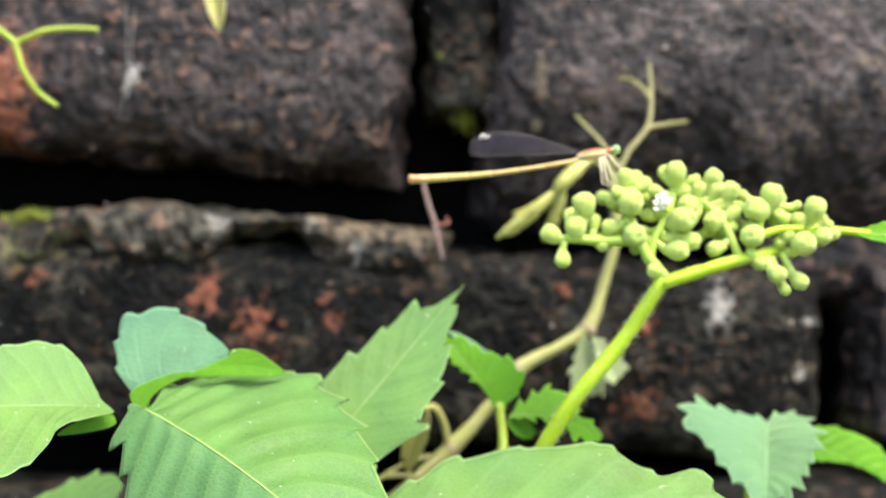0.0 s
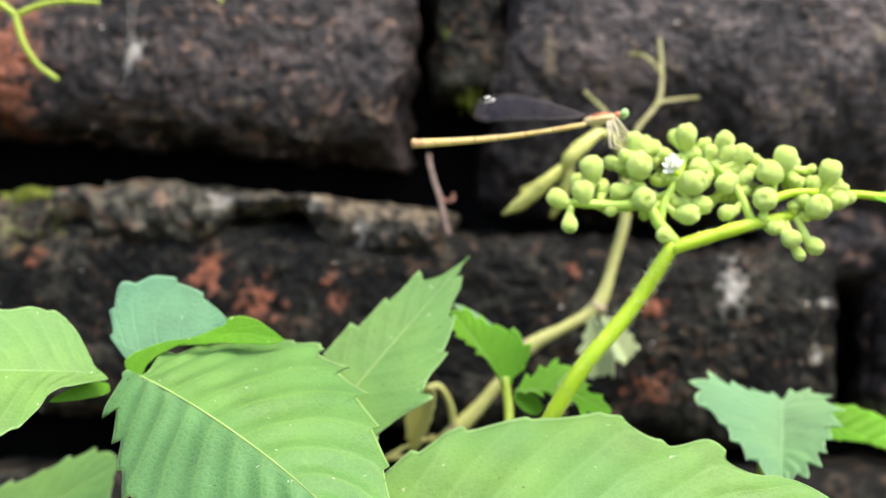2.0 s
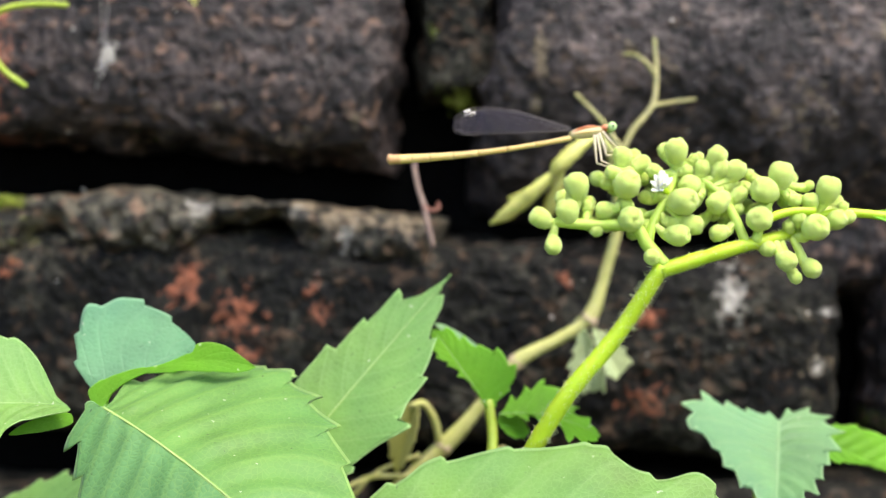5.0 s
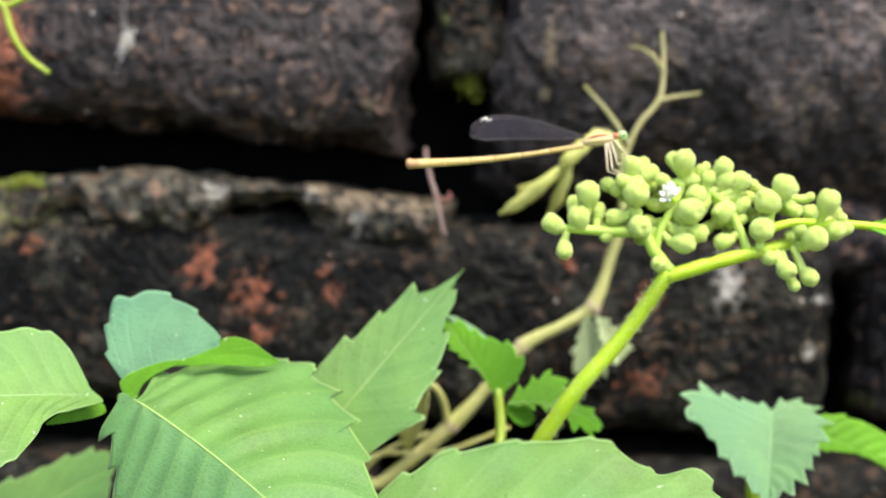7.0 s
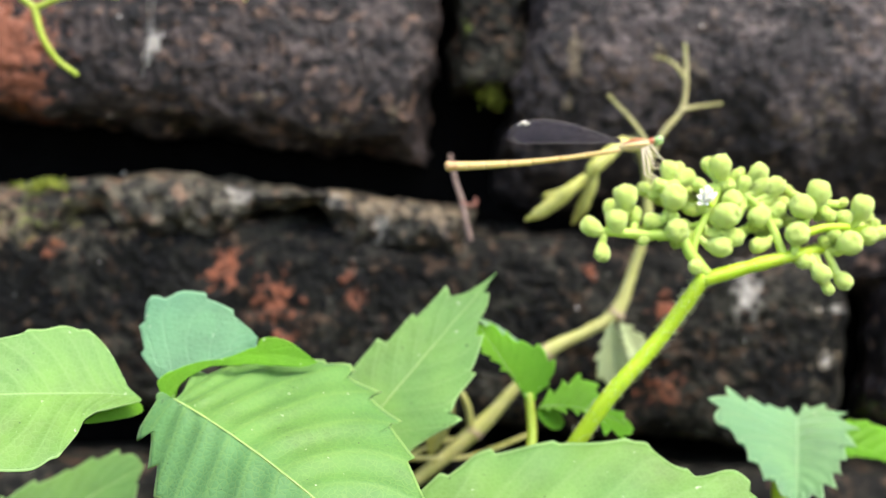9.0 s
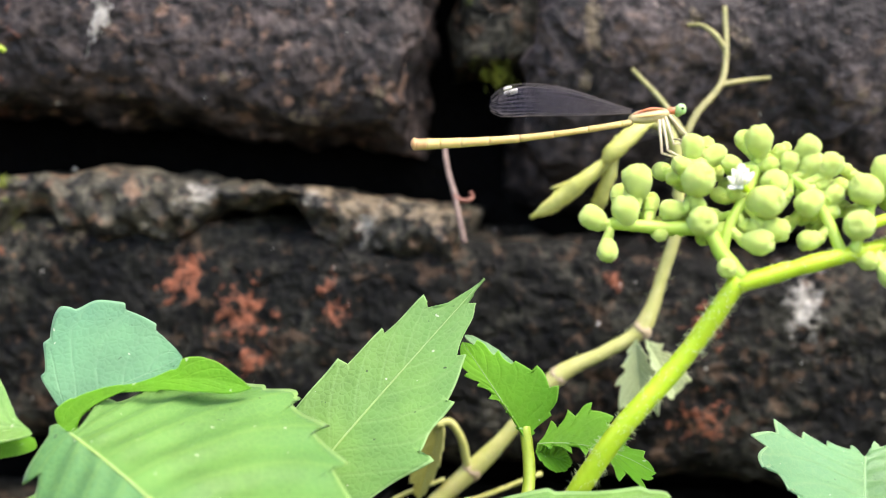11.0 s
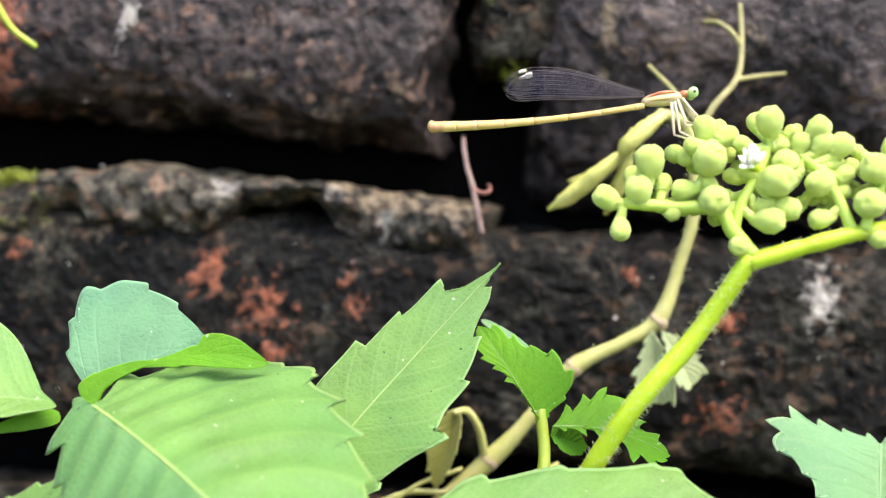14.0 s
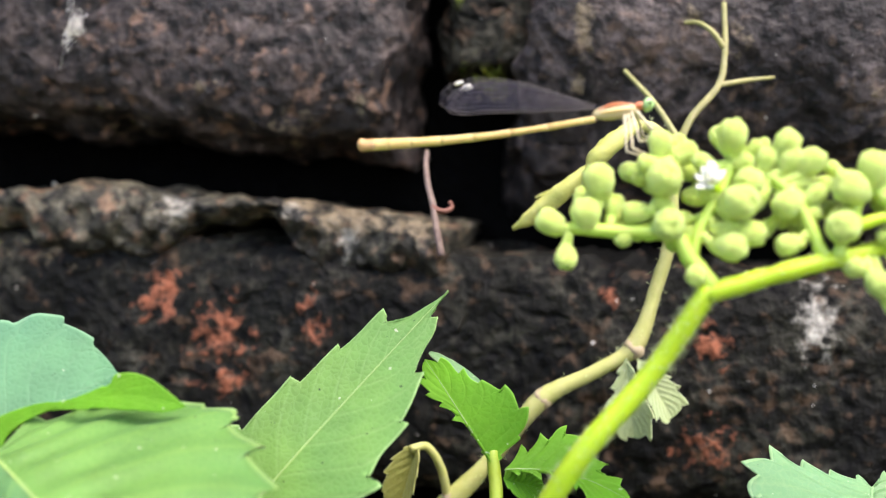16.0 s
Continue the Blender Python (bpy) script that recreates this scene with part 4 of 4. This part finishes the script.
stalk("runner", local(shoot, [(-0.0125, -0.0120, 0.3434), (-0.0054, -0.0160, 0.3510), (0.0042, -0.0140, 0.3547)]), 0.0005, 0.0004, STEM_PALE, shoot, sides=7)

# ---- damselfly ----
fly = thing("damselfly", (0.0372, -0.0610, 0.4238), "straw-coloured damselfly with red-striped thorax and folded clear wings", "insect")


def ellipsoid(bm, centre, axis, radii, seg=20):
    m = Matrix.Translation(centre) @ Vector(axis).to_track_quat("X", "Z").to_matrix().to_4x4() @ Matrix.Diagonal((*radii, 1))
    bmesh.ops.create_uvsphere(bm, u_segments=seg, v_segments=seg // 2 + 2, radius=1.0, matrix=m)


FLY = fly.location.copy()
tail_at, waist = Vector((0.0000, -0.0620, 0.4176)) - FLY, Vector((0.0334, -0.0610, 0.4216)) - FLY
joints = [0.0, 0.045, 0.2, 0.36, 0.52, 0.66, 0.79, 0.89, 0.95, 1.0]
for k, (a, b) in enumerate(zip(joints, joints[1:])):
    line = []
    for i in range(7):
        s = a + (b - a) * i / 6
        sag = -0.0007 * math.sin(math.pi * s)
        line.append(waist.lerp(tail_at, s) + Vector((0, 0, sag)))
    thick = 0.00044 + 0.00008 * max(0, 1 - a * 6) + 0.0005 * a ** 1.5
    bm = bmesh.new()
    tube(bm, line, lambda q, r=thick: r * (0.97 + 0.05 * q + 0.025 * math.cos(math.tau * q)), 14)
    seg = part("abdomen_segment", bm, TAIL if a > 0.9 else ABDOMEN, fly, "orange-tinted tail end" if a > 0.9 else "")
    if 0 < k < 8:
        bm = bmesh.new()
        tube(bm, [line[0] + (line[1] - line[0]) * f for f in (-0.03, 0.03)], lambda q, r=thick: r * 1.0, 12)
        part("dark_ring", bm, RING, seg)
bm = bmesh.new()
ellipsoid(bm, tail_at + Vector((-0.0001, 0, 0.00005)), tail_at - waist, (0.00075, 0.00098, 0.00102), 14)
part("tail_tip", bm, TAIL, fly, "rounded orange tail tip")
thorax_a, thorax_b = Vector((0.0334, -0.0610, 0.4223)) - FLY, Vector((0.0392, -0.0610, 0.4232)) - FLY
bm = bmesh.new()
ellipsoid(bm, thorax_a.lerp(thorax_b, 0.5) + Vector((0, 0, -0.0001)), thorax_b - thorax_a, (0.0034, 0.0012, 0.00118))
thorax = part("thorax", bm, THORAX, fly, "cream thorax with red stripes")
for off, low_z in ((-0.00105, 0.0006), (0.00105, 0.0006), (-0.0013, -0.0001)):
    bm = bmesh.new()
    tube(bm, smooth_line([thorax_a.lerp(thorax_b, s) + Vector((0, off * math.sin(math.pi * (s * 0.8 + 0.1)), low_z * (0.4 + math.sin(math.pi * s)) * 1.0)) for s in (0.05, 0.35, 0.65, 0.95)], 5),
         lambda q: 0.00025 * (0.5 + math.sin(math.pi * min(1, q + 0.05)) * 0.5), 8)
    part("stripe", bm, STRIPE if low_z > 0 else ABDOMEN, thorax, "red shoulder stripe" if low_z > 0 else "")
neck, head_at = Vector((0.0395, -0.0610, 0.4235)) - FLY, Vector((0.0408, -0.0610, 0.4235)) - FLY
bm = bmesh.new()
tube(bm, [thorax_b, neck, head_at], lambda q: 0.0006, 10)
part("neck", bm, STRIPE, fly)
bm = bmesh.new()
ellipsoid(bm, head_at, (1, 0, 0), (0.0008, 0.0016, 0.0008), 16)
head = part("head", bm, EYE, fly, "pale green head")
for side in (-1, 1):
    bm = bmesh.new()
    ellipsoid(bm, head_at + Vector((0.0001, side * 0.0013, 0.0001)), (1, 0, 0), (0.00084, 0.00076, 0.0009), 20)
    eye = part("eye", bm, EYE, head, "round pale green eye")
    bm = bmesh.new()
    ellipsoid(bm, head_at + Vector((0.0002, side * 0.00213, 0.00015)), (1, 0, 0), (0.00022, 0.0002, 0.00022), 10)
    part("pupil", bm, PUPIL, eye)

wing_root, wing_tip = Vector((0.0339, -0.0610, 0.4235)) - FLY, Vector((0.0115, -0.0610, 0.4263)) - FLY


def wing(name, depth, drop, size):
    """A stalked wing, rounded at its end, with a net of veins and a pale spot near the tip."""
    axis = wing_tip + Vector((0, depth * 6, -drop)) - wing_root
    span = axis.length * size
    axis.normalize()
    down = Vector((0, 0.05, -1))
    down = (down - axis * down.dot(axis)).normalized()
    start = wing_root + Vector((0, depth, 0))
    nu, nv = 40, 9

    def point(u, v):
        top = -0.0017 * math.sin(math.pi * u ** 1.3) * 1.0
        wide = 0.0006 + 0.0039 * math.sin(math.pi * (0.5 * min(1, u * 1.35))) ** 1.2
        end = math.sqrt(max(0, 1 - ((u - 0.82) / 0.18) ** 2)) if u > 0.82 else 1
        mid = top + wide * 0.5
        d = mid + (v - 0.5) * wide * end
        ripple = 0.00003 * math.sin(u * 11 + v * 5)
        return start + axis * (u * span) + down * d + Vector((0, ripple, 0))
    bm = bmesh.new()
    vs = [[bm.verts.new(point(i / nu, j / nv)) for j in range(nv + 1)] for i in range(nu + 1)]
    for i in range(nu):
        for j in range(nv):
            bm.faces.new((vs[i][j], vs[i + 1][j], vs[i + 1][j + 1], vs[i][j + 1]))
    ob = part(name, bm, WING, fly, "clear dusky folded wing")
    for v, r in ((0.0, 0.00006), (0.12, 0.000035), (0.3, 0.000025), (0.45, 0.000025), (0.6, 0.000025), (0.76, 0.000025), (0.9, 0.000025), (1.0, 0.00004)):
        bm = bmesh.new()
        tube(bm, [point(0.02 + 0.97 * i / 30, v) for i in range(31)], lambda q, w=r: w, 4)
        part("vein", bm, VEIN, ob)
    bm = bmesh.new()
    for k in range(34):
        u = 0.18 + 0.8 * k / 34
        a, b = (k * 37 % 7) / 10, (k * 37 % 7) / 10 + 0.3
        tube(bm, [point(u, a), point(u + 0.004, (a + b) / 2), point(u, b)], lambda q: 0.000016, 4)
    part("cross_vein_net", bm, VEIN, ob)["kind"] = "stuff"
    bm = bmesh.new()
    tube(bm, [point(u, 0.07) for u in (0.865, 0.88, 0.895, 0.91)], lambda q: 0.00024 + 0.00006 * math.sin(math.pi * q), 8)
    part("wing_spot", bm, STIGMA, ob, "pale spot near the wing tip")


wing("forewing", -0.0005, 0.0, 1.0)
wing("hindwing", -0.0002, 0.0, 0.95)
wing("forewing", 0.0005, -0.0002, 0.99)
wing("hindwing", 0.0002, -0.0001, 0.945)
LEGS = [
    [(0.0375, -0.0625, 0.4219), (0.0376, -0.0640, 0.4186), (0.0377, -0.0645, 0.4166), (0.0400, -0.0645, 0.4159)],
    [(0.0380, -0.0625, 0.4220), (0.0384, -0.0640, 0.4189), (0.0385, -0.0650, 0.4170), (0.0405, -0.0650, 0.4161)],
    [(0.0385, -0.0625, 0.4223), (0.0390, -0.0640, 0.4200), (0.0395, -0.0645, 0.4180), (0.0410, -0.0645, 0.4182)],
    [(0.0392, -0.0595, 0.4228), (0.0401, -0.0580, 0.4211), (0.0406, -0.0580, 0.4194), (0.0420, -0.0610, 0.4189)],
    [(0.0391, -0.0625, 0.4226), (0.0405, -0.0630, 0.4208), (0.0417, -0.0630, 0.4196), (0.0430, -0.0630, 0.4191)],
    [(0.0396, -0.0595, 0.4229), (0.0413, -0.0590, 0.4207), (0.0427, -0.0600, 0.4195), (0.0434, -0.0610, 0.4189)],
]
for line in LEGS:
    bm = bmesh.new()
    knees = [Vector(q) - FLY for q in line]
    pts = []
    for a, b in zip(knees, knees[1:]):
        pts += [a.lerp(b, s) for s in (0.0, 0.25, 0.5, 0.75, 0.94)]
    pts.append(knees[-1])
    tube(bm, pts, lambda q: 0.00026 - 0.00014 * q, 7)
    part("leg", bm, LEG, fly, "thin pale leg")

# ---- small things on the wall ----
twig = thing("dried_rootlet", (0.0028, -0.0040, 0.4220), "thin brown dried rootlet hanging on the brick joint", "root")
W0 = twig.location.copy()
rel = lambda pts: [Vector(q) - W0 for q in pts]
stalk("rootlet", rel([(0.0028, -0.0020, 0.4228), (0.0032, -0.0070, 0.4198), (0.0040, -0.0110, 0.4159), (0.0054, -0.0140, 0.4112), (0.0063, -0.0160, 0.4070), (0.0074, -0.0170, 0.4020)]), 0.00045, 0.0007, ROOT, twig, sides=8, wobble=0.3)
stalk("curled_tendril", rel([(0.0052, -0.0140, 0.4112), (0.0064, -0.0145, 0.4106), (0.0078, -0.0140, 0.4104), (0.0089, -0.0130, 0.4112), (0.0084, -0.0130, 0.4122)]), 0.0006, 0.0004, ROOT_RED, twig, sides=7, wobble=0.4)

upper = thing("wall_tendril", (-0.1310, 0.0040, 0.4916), "forked bright green tendril hanging before the brick", "tendril")
W1 = upper.location.copy()
rel1 = lambda pts: [Vector(q) - W1 for q in pts]
stalk("tendril", rel1([(-0.1302, 0.0040, 0.4910), (-0.1141, -0.0120, 0.4728), (-0.1031, -0.0180, 0.4612), (-0.0933, -0.0200, 0.4530)]), 0.0009, 0.0008, TENDRIL, upper, sides=9)
stalk("tendril", rel1([(-0.0933, -0.0200, 0.4530), (-0.0867, -0.0200, 0.4558), (-0.0809, -0.0190, 0.4567), (-0.0747, -0.0180, 0.4567)]), 0.0007, 0.0006, TENDRIL, upper, sides=9)
stalk("tendril", rel1([(-0.0933, -0.0200, 0.4530), (-0.0916, -0.0200, 0.4470), (-0.0887, -0.0190, 0.4420), (-0.0841, -0.0180, 0.4384)]), 0.0008, 0.0006, TENDRIL, upper, sides=9)

hang = thing("withered_leaf_tip", (-0.0538, 0.0040, 0.4887), "yellowed hanging leaf tip before the wall", "leaf")
stalk("petiole", [Vector(q) - hang.location for q in ((-0.0538, 0.0040, 0.4887), (-0.0490, -0.0140, 0.4758), (-0.0472, -0.0180, 0.4690))], 0.0007, 0.0006, STEM_PALE, hang)
leaf(hang, (-0.0476, -0.0180, 0.4704), (-0.0459, -0.0180, 0.4564), (0.1, -1, 0.1), 0.0030, LEAF_PALE, fold=(40, 40), teeth=5, tooth=0.03, seed=79, shape=(0.7, 0.8), rib=False, label="yellow folded leaf tip")

web = thing("cobweb_scrap", (-0.0705, -0.0030, 0.4473), "small white scrap of cobweb and fluff on the brick", "cobweb")
bm = bmesh.new()
for k in range(70):
    a = Vector((rng.gauss(0, 0.0006), rng.uniform(-0.0015, 0.001), rng.gauss(0, 0.0013)))
    a.x += 0.45 * a.z
    b = a + Vector((rng.gauss(0, 0.0006), rng.uniform(-0.001, 0.001), rng.gauss(0, 0.001)))
    tube(bm, smooth_line([a, a.lerp(b, 0.5) + Vector((rng.gauss(0, 0.0003), 0, rng.gauss(0, 0.0003))), b], 3), lambda q: 0.0001, 4)
part("fluff", bm, WEB, web)["kind"] = "stuff"
for x0, x1, z1 in ((0.0, 0.0006, 0.018), (-0.0004, -0.0016, 0.02), (0.0, -0.003, -0.008)):
    bm = bmesh.new()
    tube(bm, smooth_line([(x0, 0, 0), ((x0 + x1) / 2, -0.0006, z1 / 2), (x1, 0.001, z1)], 6), lambda q: 0.00006, 4)
    part("thread", bm, WEB, web)


def moss_tuft(at, wide, tall, count, label):
    tuft = thing("moss_tuft", at, label, "moss")
    bm = bmesh.new()
    for _ in range(count):
        c = Vector((rng.gauss(0, wide), rng.uniform(-0.003, 0.006), rng.gauss(0, tall)))
        c.z += 0.0012 * math.exp(-(c.x / 0.002) ** 2)
        d = Vector((rng.gauss(0, 0.8), rng.gauss(-0.3, 0.5), 1)).normalized()
        h = rng.uniform(0.0008, 0.0026)
        tube(bm, [c, c + d * h * 0.5 + Vector((0, 0, 0.0002)), c + d * h], lambda q: 0.00016 * (1 - 0.8 * q), 4)
    part("moss_leaves", bm, MOSS, tuft)


moss_tuft((-0.0971, 0.0030, 0.4123), 0.0033, 0.0004, 280, "small bright green tuft of moss on the brick ledge")
moss_tuft((0.0150, 0.0170, 0.4385), 0.0016, 0.0018, 55, "tuft of green moss deep in the open brick joint")

for at, r in (((-0.1049, 0.0120, 0.4133), 0.0012), ((-0.0956, 0.0120, 0.4137), 0.0014), ((-0.0985, 0.0130, 0.4132), 0.0009), ((-0.0807, 0.0120, 0.4168), 0.0009)):
    bm = bmesh.new()
    bmesh.ops.create_icosphere(bm, subdivisions=3, radius=r * 0.6)
    for v in bm.verts:
        v.co *= 1 + 0.55 * noise.noise(v.co * 900 + Vector(at) * 100)
    ob = part("mortar_crumb", bm, STONE)
    ob.location = at
    tagged(ob, "small grey crumb of mortar on the brick ledge", "stone", "crumbs on the ledge")

# ---- wall ----
nx, nz = 240, 90
gx, gz = np.meshgrid(np.linspace(-3.05, 3.05, nx), np.linspace(-0.02, 1.72, nz), indexing="ij")
flat = np.stack([gx.ravel(), np.zeros(gx.size), gz.ravel()], 1)
flat[:, 1] = 0.036 + 0.004 * fbm(flat, 30, 3, 3)
flat[:, 1] = np.where((np.abs(flat[:, 0]) > 3.03) | (flat[:, 2] > 1.70), 0.24, flat[:, 1])
core = grid_mesh("wall_north", flat, nx, nz)
wall = finish("wall_north", core, CORE)
tagged(wall, "old weathered brick wall, blackened with grime, with deep open joints", "wall", kind="structure")
bm = bmesh.new()
bmesh.ops.create_cube(bm, size=1.0, matrix=Matrix.Translation((0, 0.14, 0.84)) @ Matrix.Diagonal((6.06, 0.19, 1.72, 1)))
part("wall_core", bm, CORE, wall)

NEAR = [  # middle of the front, length, height, tilt, seed
    ((-0.1130, -0.003, 0.4600), 0.225, 0.057, -4.6, 1),
    ((0.1275, -0.003, 0.4391), 0.216, 0.073, -4.2, 2),
    ((-0.0055, 0.0015, 0.3791), 0.232, 0.053, -2.6, 3),
    ((0.2285, 0.0, 0.3741), 0.216, 0.05, -1.5, 4),
    ((-0.2456, 0.0, 0.3846), 0.21, 0.05, 0.5, 5),
]
for at, lx, lz, tilt, seed in NEAR:
    ob = finish("brick", block("brick", (lx, lz), 0.03, 0.00062, seed, 0.0011, {1: 0.009, 2: 0.0105}.get(seed, 0.0075), tilt, at, 0.0022, {1: (0.003, 0.3), 2: (0.021, 0.55)}.get(seed, (0.0, 0.3))), OLIVE_BRICK if seed in (3, 5) else BRICK_PALE if seed == 2 else BRICK, wall)
    ob.location = at
LUMPS = [((0.0140, 0.012, 0.4610), 0.019, 0.040, 0, 14), ((0.1191, 0.014, 0.4006), 0.05, 0.02, -10, 16)]
for at, lx, lz, tilt, seed in LUMPS:
    ob = finish("mortar_remnant", block("mortar_remnant", (lx, lz), 0.02, 0.0006, seed, 0.0015, 0.0036, tilt, at, 0.0024), BRICK if seed == 16 else OLIVE_BRICK, wall)
    ob.location = at
finish("mortar_bed", ledge("mortar_bed", 52), MORTAR, wall)
FAR = [block("brick", (0.215, 0.049), 0.025, 0.006, 30 + k, 0.0012, 0.005) for k in range(4)]
for me in FAR:
    me.materials.append(BRICK)
    me.polygons.foreach_set("use_smooth", np.ones(len(me.polygons), dtype=bool))
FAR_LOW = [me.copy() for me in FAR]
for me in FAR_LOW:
    me.materials[0] = OLIVE_BRICK
coarse_brick = block("brick", (0.215, 0.049), 0.025, 0.02, 37, 0.0012, 0.005)
pattern = np.empty(len(coarse_brick.vertices) * 3)
coarse_brick.vertices.foreach_get("co", pattern)
pattern = pattern.reshape(-1, 3)
faces = np.array([list(f.vertices) for f in coarse_brick.polygons])
rest_verts, rest_faces = [], []
for row in range(-7, 22):
    z = 0.4505 + 0.0585 * row if row >= 0 else 0.3815 + 0.0585 * (row + 1) - 0.003
    for col in range(-14, 15):
        x = 0.2265 * col + (0.113 if row % 2 == 0 else -0.0135) + rng.uniform(-0.004, 0.004)
        if row in (0, -1) and -0.34 < x < 0.33:
            continue
        if abs(x) > 2.92 or z < 0.0:
            continue
        y = rng.uniform(-0.002, 0.002)
        if abs(x) < 1.1 and z < 0.95:
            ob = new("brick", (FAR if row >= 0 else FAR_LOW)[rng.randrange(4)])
            ob.parent = wall
            ob.location = (x, y, z + (0.012 if row == 1 and abs(x) < 0.3 else 0))
        else:
            rest_faces.append(faces + len(rest_verts) * len(pattern))
            rest_verts.append(pattern + np.array((x, y, z)))
me = bpy.data.meshes.new("brickwork")
me.from_pydata(np.concatenate(rest_verts).tolist(), [], np.concatenate(rest_faces).tolist())
finish("brickwork", me, BRICK, wall)["kind"] = "stuff"
